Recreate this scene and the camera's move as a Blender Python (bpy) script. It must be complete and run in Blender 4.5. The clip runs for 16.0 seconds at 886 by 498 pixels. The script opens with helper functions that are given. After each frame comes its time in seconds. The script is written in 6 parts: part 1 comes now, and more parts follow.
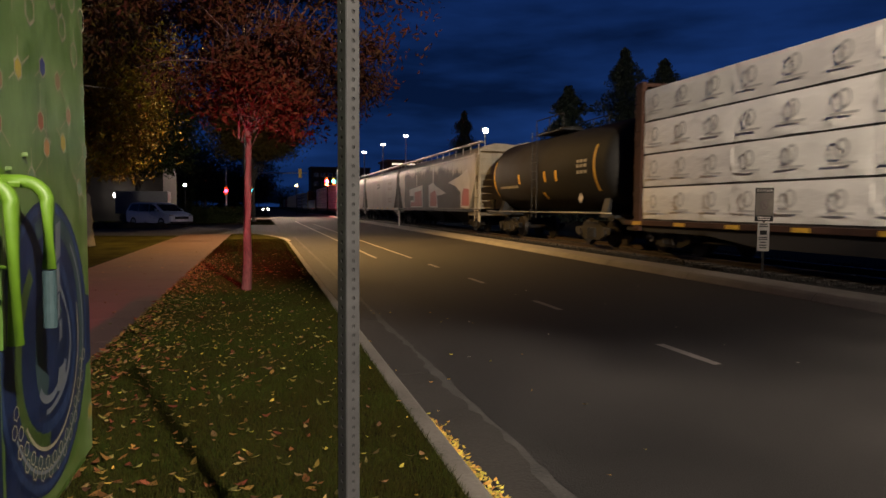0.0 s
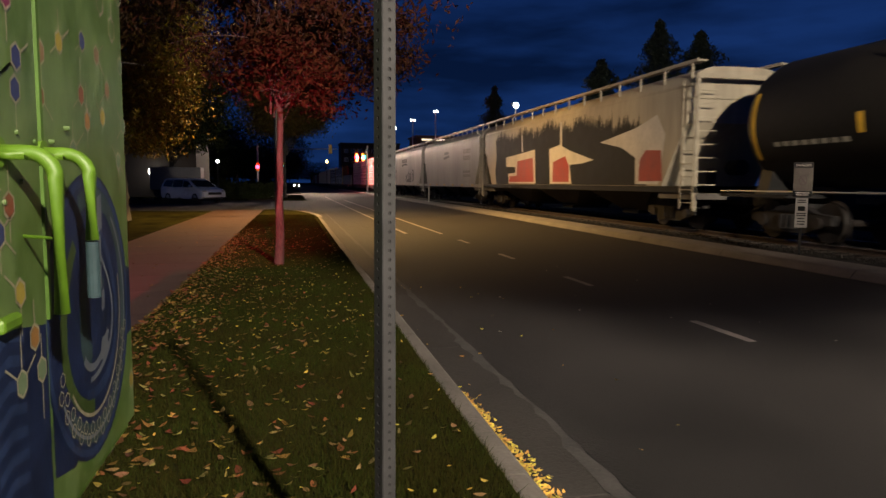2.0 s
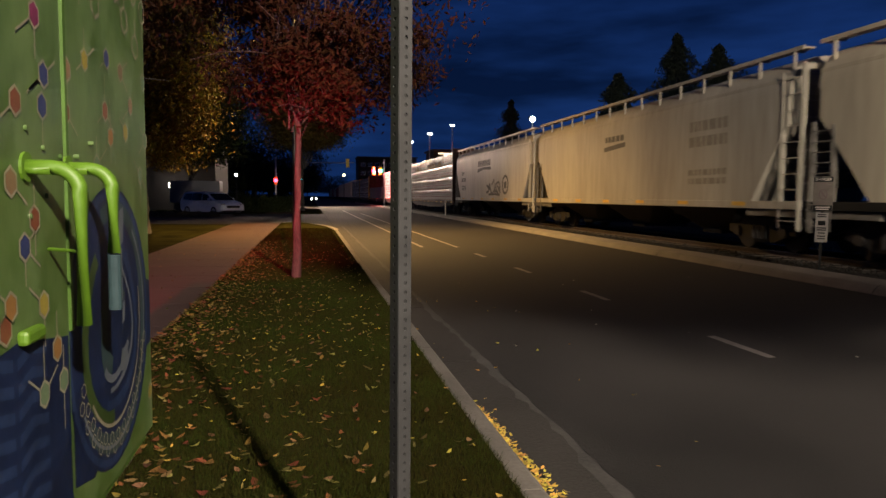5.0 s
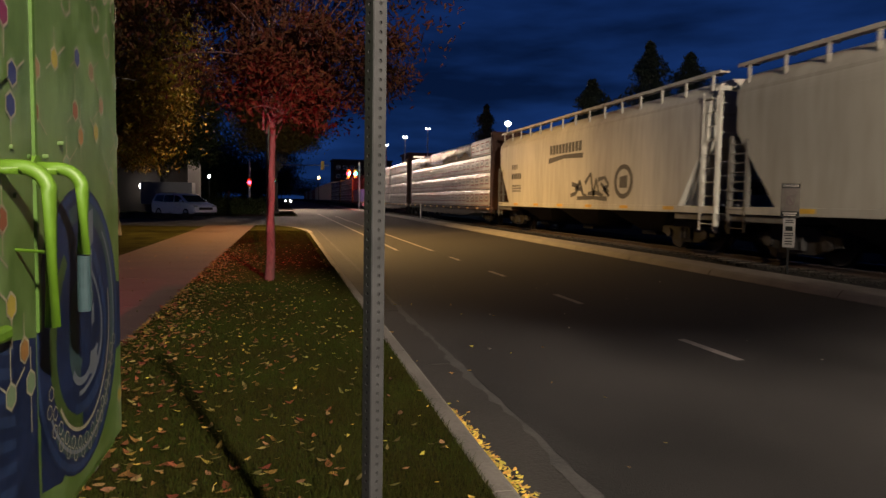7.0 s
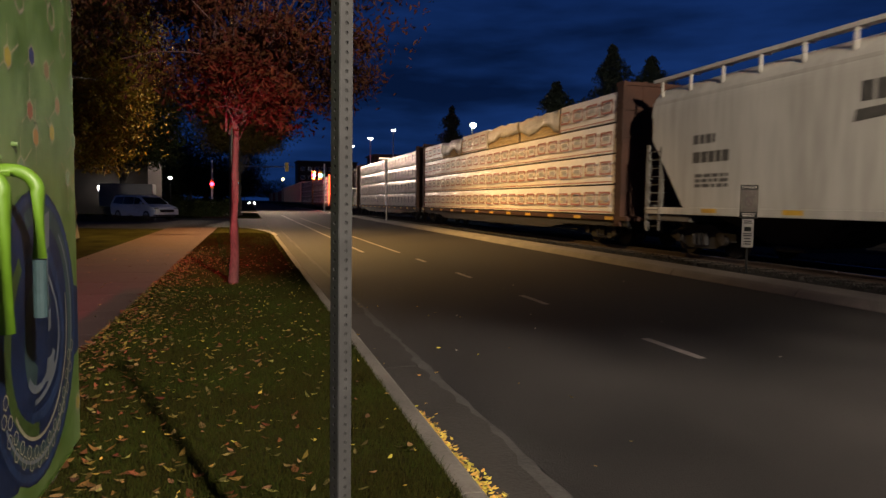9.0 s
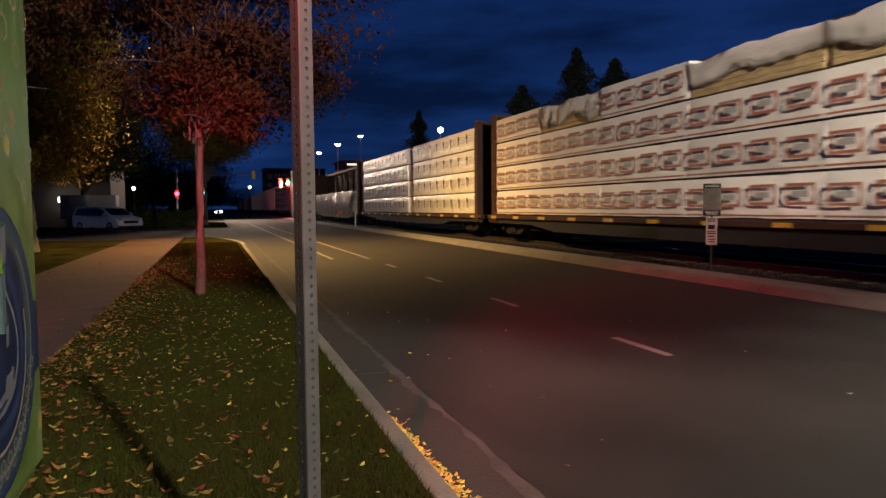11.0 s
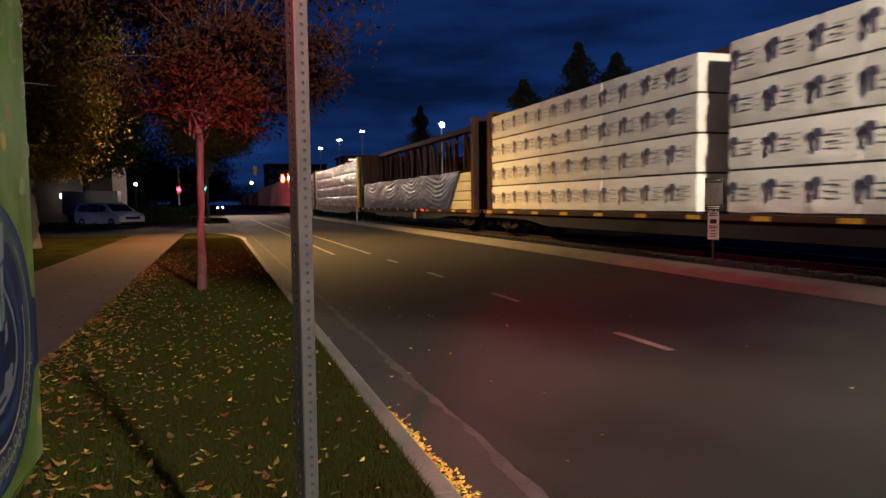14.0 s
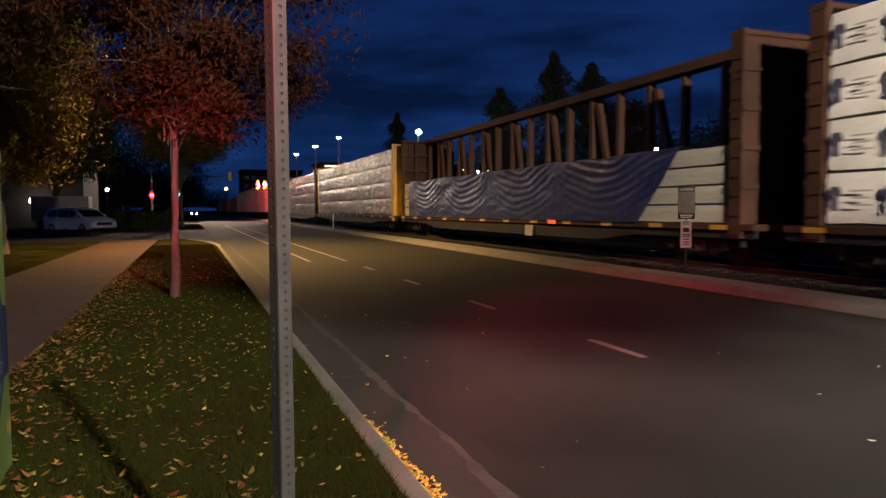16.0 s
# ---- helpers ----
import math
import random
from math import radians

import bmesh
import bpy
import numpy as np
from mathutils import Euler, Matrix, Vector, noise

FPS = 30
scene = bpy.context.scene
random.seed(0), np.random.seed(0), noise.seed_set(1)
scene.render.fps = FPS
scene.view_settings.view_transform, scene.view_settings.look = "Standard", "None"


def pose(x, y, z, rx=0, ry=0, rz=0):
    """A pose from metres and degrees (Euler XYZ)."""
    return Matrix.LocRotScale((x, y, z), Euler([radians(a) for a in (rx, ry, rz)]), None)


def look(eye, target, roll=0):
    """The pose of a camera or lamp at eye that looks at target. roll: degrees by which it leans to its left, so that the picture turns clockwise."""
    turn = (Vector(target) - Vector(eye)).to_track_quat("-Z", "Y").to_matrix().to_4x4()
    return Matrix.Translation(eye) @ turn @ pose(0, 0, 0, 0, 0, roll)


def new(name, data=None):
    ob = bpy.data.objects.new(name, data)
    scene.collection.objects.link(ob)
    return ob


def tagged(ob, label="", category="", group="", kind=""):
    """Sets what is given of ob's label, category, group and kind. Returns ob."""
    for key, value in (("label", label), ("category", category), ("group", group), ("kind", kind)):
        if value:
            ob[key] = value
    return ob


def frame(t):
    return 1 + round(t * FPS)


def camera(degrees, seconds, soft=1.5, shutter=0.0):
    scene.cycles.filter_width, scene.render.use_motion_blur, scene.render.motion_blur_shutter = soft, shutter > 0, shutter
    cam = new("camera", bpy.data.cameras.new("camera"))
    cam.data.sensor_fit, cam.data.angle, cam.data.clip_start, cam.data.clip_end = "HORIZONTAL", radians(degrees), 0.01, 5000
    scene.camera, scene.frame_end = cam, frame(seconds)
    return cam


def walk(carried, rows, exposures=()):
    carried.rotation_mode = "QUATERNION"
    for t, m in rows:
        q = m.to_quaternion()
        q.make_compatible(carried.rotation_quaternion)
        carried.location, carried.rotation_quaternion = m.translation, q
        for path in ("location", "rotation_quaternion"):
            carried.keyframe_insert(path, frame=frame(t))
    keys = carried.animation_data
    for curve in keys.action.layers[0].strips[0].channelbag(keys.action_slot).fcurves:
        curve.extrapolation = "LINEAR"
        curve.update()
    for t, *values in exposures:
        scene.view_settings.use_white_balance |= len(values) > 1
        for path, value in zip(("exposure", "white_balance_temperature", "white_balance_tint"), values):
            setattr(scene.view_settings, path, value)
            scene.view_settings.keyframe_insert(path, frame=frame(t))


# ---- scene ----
cam = camera(65.8, 16.0, shutter=0.5)
PATH = [
    (0, (0.203, 0.196, 1.517), (0.713, 2.126, 1.396), 0.4),
    (0.5, (0.207, 0.198, 1.509), (0.69, 2.133, 1.36), 0.4),
    (1, (0.208, 0.201, 1.504), (0.67, 2.14, 1.331), 0.3),
    (1.5, (0.196, 0.202, 1.503), (0.642, 2.143, 1.314), 0.4),
    (2, (0.186, 0.202, 1.504), (0.612, 2.147, 1.313), 0.4),
    (2.5, (0.184, 0.197, 1.501), (0.59, 2.147, 1.319), 0.3),
    (3, (0.187, 0.193, 1.507), (0.576, 2.148, 1.335), 0.2),
    (3.5, (0.189, 0.186, 1.502), (0.566, 2.144, 1.341), 0.1),
    (4, (0.186, 0.187, 1.505), (0.557, 2.146, 1.348), 0.3),
    (6.5, (0.185, 0.172, 1.508), (0.61, 2.121, 1.366), 0.8),
    (7, (0.187, 0.167, 1.506), (0.638, 2.11, 1.365), 0.9),
    (7.5, (0.184, 0.168, 1.507), (0.663, 2.105, 1.361), 1.1),
    (8, (0.181, 0.178, 1.504), (0.685, 2.108, 1.355), 1.1),
    (8.5, (0.189, 0.175, 1.502), (0.709, 2.101, 1.357), 1.0),
    (9, (0.184, 0.176, 1.507), (0.731, 2.095, 1.372), 0.8),
    (9.5, (0.193, 0.172, 1.507), (0.768, 2.083, 1.381), 0.4),
    (12, (0.201, 0.166, 1.51), (0.845, 2.056, 1.387), -0.7),
    (12.5, (0.212, 0.165, 1.511), (0.856, 2.054, 1.387), -0.8),
    (13, (0.211, 0.175, 1.506), (0.851, 2.066, 1.377), -0.7),
    (13.5, (0.207, 0.176, 1.51), (0.838, 2.069, 1.375), -0.7),
    (14, (0.213, 0.174, 1.509), (0.837, 2.069, 1.373), -0.6),
    (14.5, (0.211, 0.173, 1.51), (0.84, 2.067, 1.375), -0.5),
    (15, (0.205, 0.173, 1.51), (0.849, 2.062, 1.379), -0.4),
    (15.5, (0.205, 0.167, 1.508), (0.868, 2.049, 1.385), -0.3),
    (16, (0.203, 0.152, 1.518), (0.893, 2.026, 1.402), -0.3),
]
walk(cam, [(t, look(eye, target, roll)) for t, eye, target, roll in PATH])

# ---- world and lights ----
world = bpy.data.worlds.new("dusk_sky")
scene.world = world
world.use_nodes = True
wn, wl = world.node_tree.nodes, world.node_tree.links
wn.clear()
w_out = wn.new("ShaderNodeOutputWorld")
w_bg = wn.new("ShaderNodeBackground")
w_tc = wn.new("ShaderNodeTexCoord")
w_sep = wn.new("ShaderNodeSeparateXYZ")
w_ramp = wn.new("ShaderNodeValToRGB")
w_ramp.color_ramp.elements[0].position, w_ramp.color_ramp.elements[0].color = 0.0, (0.0042, 0.0172, 0.072, 1)
w_ramp.color_ramp.elements[1].position, w_ramp.color_ramp.elements[1].color = 0.55, (0.0012, 0.0047, 0.029, 1)
w_map = wn.new("ShaderNodeMapping")
w_map.inputs["Scale"].default_value = (2.2, 2.2, 11.0)
w_noise = wn.new("ShaderNodeTexNoise")
w_noise.inputs["Scale"].default_value, w_noise.inputs["Detail"].default_value = 1.6, 5.0
w_cloud = wn.new("ShaderNodeMapRange")
w_cloud.inputs["From Min"].default_value, w_cloud.inputs["From Max"].default_value = 0.38, 0.66
w_cloud.inputs["To Min"].default_value, w_cloud.inputs["To Max"].default_value = 0.35, 1.25
w_mix = wn.new("ShaderNodeVectorMath")
w_mix.operation = "SCALE"
wl.new(w_tc.outputs["Generated"], w_sep.inputs[0])
wl.new(w_sep.outputs["Z"], w_ramp.inputs["Fac"])
wl.new(w_tc.outputs["Generated"], w_map.inputs["Vector"])
wl.new(w_map.outputs[0], w_noise.inputs["Vector"])
wl.new(w_noise.outputs["Fac"], w_cloud.inputs["Value"])
wl.new(w_ramp.outputs["Color"], w_mix.inputs[0])
wl.new(w_cloud.outputs[0], w_mix.inputs["Scale"])
wl.new(w_mix.outputs[0], w_bg.inputs["Color"])
wl.new(w_bg.outputs[0], w_out.inputs["Surface"])
w_bg.inputs["Strength"].default_value = 1.65


def lamp(name, kind, at, power, color, size=0.15, target=None, cone=120, blend=0.5):
    data = bpy.data.lights.new(name, kind)
    data.energy, data.color = power, color
    data.shadow_soft_size = size
    if kind == "SPOT":
        data.spot_size, data.spot_blend = radians(cone), blend
    ob = new(name, data)
    ob.matrix_world = look(at, target) if target else pose(*at)
    return ob


NEAR_LAMP = (4.7, -11.9, 9.2)
FAR_LAMP = (1.2, 28.2, 10.5)
CROSS_LAMP = (3.2, 104.0, 10.0)
lamp("street_light_white", "SPOT", (NEAR_LAMP[0], NEAR_LAMP[1], NEAR_LAMP[2] - 0.25), 46000, (1.0, 0.855, 0.695), 0.26, (11.0, 16.0, 3.6), 127, 1.0)
lamp("street_light_amber", "SPOT", (FAR_LAMP[0], FAR_LAMP[1], FAR_LAMP[2] - 0.25), 23000, (1.0, 0.58, 0.17), 0.18, (1.8, 28.0, 0), 134, 1.0)
lamp("flasher_light_a", "SPOT", (-2.3, -3.0, 5.45), 12500, (1.0, 0.08, 0.12), 0.06, (-2.4, 11.0, 0.1), 24, 0.7)
lamp("flasher_light_b", "SPOT", (-1.6, -3.0, 5.45), 23000, (1.0, 0.06, 0.11), 0.06, (4.7, 4.9, 0.0), 35, 0.6)
# narrow red spot added to keep the young tree's trunk red
lamp("trunk_fill_red", "SPOT", (1.2, -9.0, 4.6), 40000, (1.0, 0.05, 0.12), 0.10, (0.0, 11.78, 1.9), 10.0, 0.9)
lamp("street_light_crossing", "SPOT", (CROSS_LAMP[0], CROSS_LAMP[1], CROSS_LAMP[2] - 0.3), 20000, (1.0, 0.74, 0.55), 0.2, (5.0, 80.0, 0), 122, 0.7)
lamp("crossing_glow_red", "SPOT", (8.6, 91.5, 4.86), 22000, (1.0, 0.10, 0.14), 0.2, (11.5, 108.0, 2.5), 120, 0.8)
lamp("yard_flood_light", "SPOT", (26.1, 78.8, 10.6), 2600, (0.85, 1.0, 0.80), 0.3, (14.0, 60.0, 0), 140, 0.5)

lamp("wall_light", "POINT", (-11.45, 61.7, 2.34), 8, (1.0, 0.93, 0.82), 0.2)

# ---- materials ----
MATS = {}


def mat(name, color, rough=0.7, metal=0.0, var=0.25, scale=6.0, fine=60.0, bump=0.15, tint=None, emit=0.0, island=0.0, rnd=0.0, stretch=None, spec=0.5, coat=0.0, relief=0.02):
    """A node material: base colour broken up at two scales, fine relief, gloss that varies."""
    if name in MATS:
        return MATS[name]
    m = bpy.data.materials.new(name)
    m.use_nodes = True
    n, l = m.node_tree.nodes, m.node_tree.links
    b = n["Principled BSDF"]
    b.inputs["Roughness"].default_value, b.inputs["Metallic"].default_value = rough, metal
    b.inputs["Specular IOR Level"].default_value = spec
    b.inputs["Coat Weight"].default_value = coat
    if emit:
        b.inputs["Base Color"].default_value = (*color, 1)
        b.inputs["Emission Color"].default_value = (*color, 1)
        b.inputs["Emission Strength"].default_value = emit
        MATS[name] = m
        return m
    tc = n.new("ShaderNodeTexCoord")
    vec = tc.outputs["Object"]
    if stretch:
        mp = n.new("ShaderNodeMapping")
        mp.inputs["Scale"].default_value = stretch
        l.new(vec, mp.inputs["Vector"])
        vec = mp.outputs[0]
    big, small = n.new("ShaderNodeTexNoise"), n.new("ShaderNodeTexNoise")
    big.inputs["Scale"].default_value, big.inputs["Detail"].default_value = scale, 4.0
    small.inputs["Scale"].default_value, small.inputs["Detail"].default_value = fine, 3.0
    l.new(vec, big.inputs["Vector"])
    l.new(vec, small.inputs["Vector"])
    add = n.new("ShaderNodeMath")
    add.operation = "MULTIPLY_ADD"
    l.new(small.outputs["Fac"], add.inputs[0])
    add.inputs[1].default_value = 0.5
    l.new(big.outputs["Fac"], add.inputs[2])
    rng = n.new("ShaderNodeMapRange")
    rng.inputs["From Min"].default_value, rng.inputs["From Max"].default_value = 0.45, 1.05
    l.new(add.outputs[0], rng.inputs["Value"])
    mix = n.new("ShaderNodeMix")
    mix.data_type = "RGBA"
    dark = tint if tint else tuple(c * (1 - 2 * var) if var < 0.5 else c * 0.1 for c in color)
    mix.inputs["A"].default_value = (*dark, 1)
    mix.inputs["B"].default_value = (*[min(1, c * (1 + var * 0.6)) for c in color], 1)
    l.new(rng.outputs[0], mix.inputs["Factor"])
    out = mix.outputs["Result"]
    if island or rnd:
        hsv = n.new("ShaderNodeHueSaturation")
        src = n.new("ShaderNodeNewGeometry").outputs["Random Per Island"] if island else n.new("ShaderNodeObjectInfo").outputs["Random"]
        amt = island or rnd
        r1, r2 = n.new("ShaderNodeMapRange"), n.new("ShaderNodeMapRange")
        r1.inputs["To Min"].default_value, r1.inputs["To Max"].default_value = 0.5 - 0.045 * amt, 0.5 + 0.06 * amt
        r2.inputs["To Min"].default_value, r2.inputs["To Max"].default_value = 1 - 0.6 * amt, 1 + 0.5 * amt
        l.new(src, r1.inputs["Value"])
        fr = n.new("ShaderNodeMath")
        fr.operation = "FRACT"
        mu = n.new("ShaderNodeMath")
        mu.operation = "MULTIPLY"
        mu.inputs[1].default_value = 7.31
        l.new(src, mu.inputs[0])
        l.new(mu.outputs[0], fr.inputs[0])
        l.new(fr.outputs[0], r2.inputs["Value"])
        l.new(r1.outputs[0], hsv.inputs["Hue"])
        l.new(r2.outputs[0], hsv.inputs["Value"])
        l.new(out, hsv.inputs["Color"])
        out = hsv.outputs["Color"]
    l.new(out, b.inputs["Base Color"])
    rr = n.new("ShaderNodeMapRange")
    rr.inputs["To Min"].default_value, rr.inputs["To Max"].default_value = max(0.03, rough - 0.12), min(1.0, rough + 0.12)
    l.new(big.outputs["Fac"], rr.inputs["Value"])
    l.new(rr.outputs[0], b.inputs["Roughness"])
    if bump:
        bp = n.new("ShaderNodeBump")
        bp.inputs["Strength"].default_value, bp.inputs["Distance"].default_value = bump, relief
        l.new(add.outputs[0], bp.inputs["Height"])
        l.new(bp.outputs[0], b.inputs["Normal"])
    MATS[name] = m
    return m


# wear, plus strong broad tone patches in place of shadows across the road
asphalt = mat("asphalt", (0.0222, 0.0196, 0.0184), 0.82, var=0.42, scale=0.42, fine=90, bump=0.5, spec=0.25)
concrete = mat("concrete", (0.155, 0.138, 0.118), 0.85, var=0.2, scale=1.4, fine=50, bump=0.3)
gutter_concrete = mat("gutter_concrete", (0.031, 0.0275, 0.025), 0.85, var=0.25, scale=1.0, fine=50, bump=0.35, spec=0.2)
kerb_concrete = mat("kerb_concrete", (0.105, 0.092, 0.078), 0.9, var=0.3, scale=1.6, fine=40, bump=0.4)
# concrete tinted red to carry part of the red lamp light
walk_concrete = mat("walk_concrete", (0.058, 0.036, 0.035), 0.85, var=0.2, scale=0.9, fine=60, bump=0.3, spec=0.1)
line_paint = mat("line_paint", (0.19, 0.165, 0.15), 0.7, var=0.3, scale=9, fine=70, bump=0.2)
soil = mat("soil", (0.022, 0.021, 0.007), 1.0, var=0.35, scale=1.5, fine=40, bump=0.8, tint=(0.006, 0.005, 0.003), spec=0.0)
earth = mat("earth", (0.05, 0.045, 0.035), 0.95, var=0.3, scale=0.3, fine=6, bump=0.5, spec=0.0)
grass_mat = mat("grass", (0.0165, 0.0215, 0.0044), 0.95, var=0.35, scale=0.9, fine=9, bump=0, tint=(0.020, 0.0150, 0.0045), island=0.7, spec=0.0)
ballast_mat = mat("ballast", (0.022, 0.020, 0.019), 0.9, var=0.35, scale=3, fine=18, bump=1.0, spec=0.05)
stone_mat = mat("ballast_stone", (0.024, 0.022, 0.020), 0.9, var=0.3, scale=6, fine=30, bump=0.4, island=0.5, spec=0.1)
tie_wood = mat("tie_wood", (0.03, 0.024, 0.019), 0.9, var=0.3, scale=3, fine=30, bump=0.5)
rail_steel = mat("rail_steel", (0.55, 0.54, 0.53), 0.22, 0.9, var=0.15, scale=4, fine=40, bump=0.05)
rail_rust = mat("rail_rust", (0.04, 0.024, 0.017), 0.8, 0.2, var=0.3, scale=4, fine=40, bump=0.2)
galv = mat("galvanised_steel", (0.42, 0.42, 0.42), 0.42, 0.75, var=0.18, scale=14, fine=120, bump=0.06)
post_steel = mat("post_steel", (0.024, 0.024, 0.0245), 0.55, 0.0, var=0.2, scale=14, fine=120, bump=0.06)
hole_shade = mat("hole_shade", (0.01, 0.01, 0.01), 0.9, var=0.1, bump=0)
black_steel = mat("black_steel", (0.012, 0.0115, 0.011), 0.55, 0.2, var=0.3, scale=2, fine=30, bump=0.15)
under_mat = mat("underframe", (0.010, 0.008, 0.0075), 0.75, 0.1, var=0.35, scale=2, fine=20, bump=0.3)
rust_brown = mat("rust_brown_paint", (0.056, 0.024, 0.014), 0.75, 0.0, var=0.3, scale=1.2, fine=14, bump=0.2, tint=(0.026, 0.012, 0.008), spec=0.25)
yellow_paint = mat("yellow_paint", (0.62, 0.36, 0.03), 0.55, var=0.25, scale=2, fine=20, bump=0.1)
tank_black = mat("tank_black_paint", (0.013, 0.0110, 0.0080), 0.68, 0.0, spec=0.25, var=0.3, scale=0.7, fine=8, bump=0.08)
hopper_tan = mat("hopper_tan_paint", (0.29, 0.268, 0.22), 0.5, 0, var=0.22, scale=0.8, fine=6, bump=0.04, stretch=(1, 0.9, 0.14), tint=(0.17, 0.15, 0.12))
hopper_white = mat("hopper_white_paint", (0.37, 0.325, 0.235), 0.5, 0, var=0.2, scale=0.8, fine=6, bump=0.03, stretch=(1, 0.9, 0.14), tint=(0.23, 0.20, 0.15))
hopper_grey = mat("hopper_grey_paint", (0.43, 0.41, 0.355), 0.5, 0, var=0.2, scale=0.8, fine=6, bump=0.04, stretch=(1, 0.9, 0.14), tint=(0.25, 0.23, 0.195))
end_grey = mat("dark_grey_paint", (0.11, 0.10, 0.085), 0.7, var=0.35, scale=2, fine=14, bump=0.1, tint=(0.045, 0.04, 0.035))
graffiti_black = mat("graffiti_black", (0.009, 0.0085, 0.0065), 0.6, spec=0.2, var=0.3, scale=1.5, fine=10, bump=0)
graffiti_red = mat("graffiti_red", (0.26, 0.028, 0.012), 0.5, var=0.2, scale=1.5, fine=10, bump=0)
graffiti_white = mat("graffiti_white", (0.50, 0.47, 0.42), 0.55, var=0.15, scale=1.5, fine=10, bump=0)
graffiti_grey = mat("graffiti_grey", (0.10, 0.095, 0.085), 0.6, var=0.3, scale=3, fine=14, bump=0)
stencil_dark = mat("stencil_dark", (0.07, 0.065, 0.055), 0.6, var=0.2, bump=0)
wrap_white = mat("lumber_wrap", (0.81, 0.765, 0.70), 0.36, var=0.06, scale=1.3, fine=3.2, bump=0.55, relief=0.09, rnd=0.22, stretch=(1, 0.55, 1.5))
wrap_grey = mat("lumber_wrap_grey", (0.42, 0.39, 0.36), 0.26, var=0.3, scale=1.8, fine=8, bump=1.0, relief=0.11, rnd=0.3)
print_blue = mat("print_dark_blue", (0.085, 0.082, 0.125), 0.5, var=0.2, bump=0)
print_grey = mat("print_grey", (0.42, 0.395, 0.365), 0.5, var=0.2, bump=0)
print_soft = mat("print_soft_grey", (0.46, 0.435, 0.40), 0.5, var=0.15, bump=0)
print_red = mat("print_red", (0.40, 0.145, 0.10), 0.5, var=0.2, bump=0)
seam_dark = mat("dunnage_gap_shade", (0.03, 0.025, 0.02), 0.9, var=0.2, bump=0)
lumber_raw = mat("raw_lumber", (0.55, 0.40, 0.20), 0.7, var=0.25, scale=3, fine=30, bump=0.15, stretch=(6, 1, 6))
tarp_blue = mat("blue_tarp", (0.012, 0.020, 0.092), 0.36, var=0.2, scale=2.0, fine=7, bump=0.35, relief=0.04, stretch=(1, 0.5, 1.8), spec=0.4)
box_red = mat("boxcar_red", (0.22, 0.055, 0.04), 0.65, var=0.25, scale=1, fine=9, bump=0.1)
rack_cream = mat("autorack_cream", (0.62, 0.55, 0.40), 0.55, var=0.15, scale=1, fine=9, bump=0.1)
bark_light = mat("bark_light", (0.070, 0.036, 0.034), 0.85, var=0.3, scale=5, fine=40, bump=0.6, stretch=(1, 1, 0.4), spec=0.1)
bark_dark = mat("bark_dark", (0.06, 0.05, 0.04), 0.9, var=0.3, scale=5, fine=40, bump=0.6)
leaf_red = mat("leaf_red", (0.034, 0.0085, 0.0050), 0.75, spec=0.05, var=0.3, scale=0.9, fine=5, bump=0, tint=(0.018, 0.0075, 0.003), island=0.4)
leaf_yellow = mat("leaf_yellow", (0.15, 0.094, 0.006), 0.6, var=0.3, scale=0.5, fine=4, bump=0, tint=(0.05, 0.035, 0.004), island=0.8, spec=0.15)
leaf_orange = mat("leaf_orange", (0.032, 0.0115, 0.004), 0.6, var=0.3, scale=0.8, fine=5, bump=0, tint=(0.025, 0.016, 0.005), island=1.0, spec=0.1)
leaf_green = mat("leaf_green", (0.030, 0.036, 0.011), 0.65, var=0.3, scale=0.5, fine=5, bump=0, island=0.8, spec=0.1)
leaf_conifer = mat("leaf_conifer", (0.022, 0.034, 0.018), 0.7, var=0.3, scale=0.5, fine=5, bump=0, island=0.6)
litter_tan = mat("litter_tan", (0.15, 0.095, 0.040), 0.9, var=0.25, scale=3, fine=30, bump=0, island=1.0, spec=0.1)
stencil_faint = mat("stencil_faint", (0.21, 0.185, 0.145), 0.6, var=0.2, bump=0)
litter_brown = mat("litter_brown", (0.125, 0.055, 0.018), 0.9, var=0.25, scale=3, fine=30, bump=0, island=1.0, spec=0.1)
litter_yellow = mat("litter_yellow", (0.42, 0.27, 0.040), 0.85, var=0.2, scale=3, fine=30, bump=0, island=0.7)
glass_dark = mat("vehicle_glass", (0.012, 0.013, 0.015), 0.08, 0, var=0.1, bump=0, spec=0.7)
van_white = mat("van_white_paint", (0.66, 0.665, 0.69), 0.3, 0, var=0.05, bump=0, coat=0.6)
rubber = mat("rubber", (0.02, 0.02, 0.02), 0.85, var=0.2, bump=0.1)
brick_mat = mat("dark_brick", (0.035, 0.025, 0.021), 0.85, var=0.25, scale=2, fine=30, bump=0.3)
roof_dark = mat("roof_dark", (0.05, 0.045, 0.045), 0.85, var=0.25, scale=2, fine=20, bump=0.2)
sign_white = mat("sign_white", (0.36, 0.32, 0.28), 0.4, var=0.1, scale=8, fine=40, bump=0)
sign_plate = mat("sign_plate", (0.080, 0.069, 0.058), 0.65, spec=0.1, var=0.15, scale=8, fine=40, bump=0)
sign_black = mat("sign_black", (0.006, 0.006, 0.006), 0.7, spec=0.1, var=0.1, bump=0)
sign_orange = mat("sign_orange_red", (0.42, 0.10, 0.04), 0.45, var=0.15, bump=0)
signal_yellow = mat("signal_yellow", (0.75, 0.45, 0.02), 0.5, var=0.15, bump=0)
glow_white = mat("glow_white", (1.0, 0.97, 0.88), emit=14)
glow_flood = mat("glow_flood", (0.92, 1.0, 0.82), emit=26)
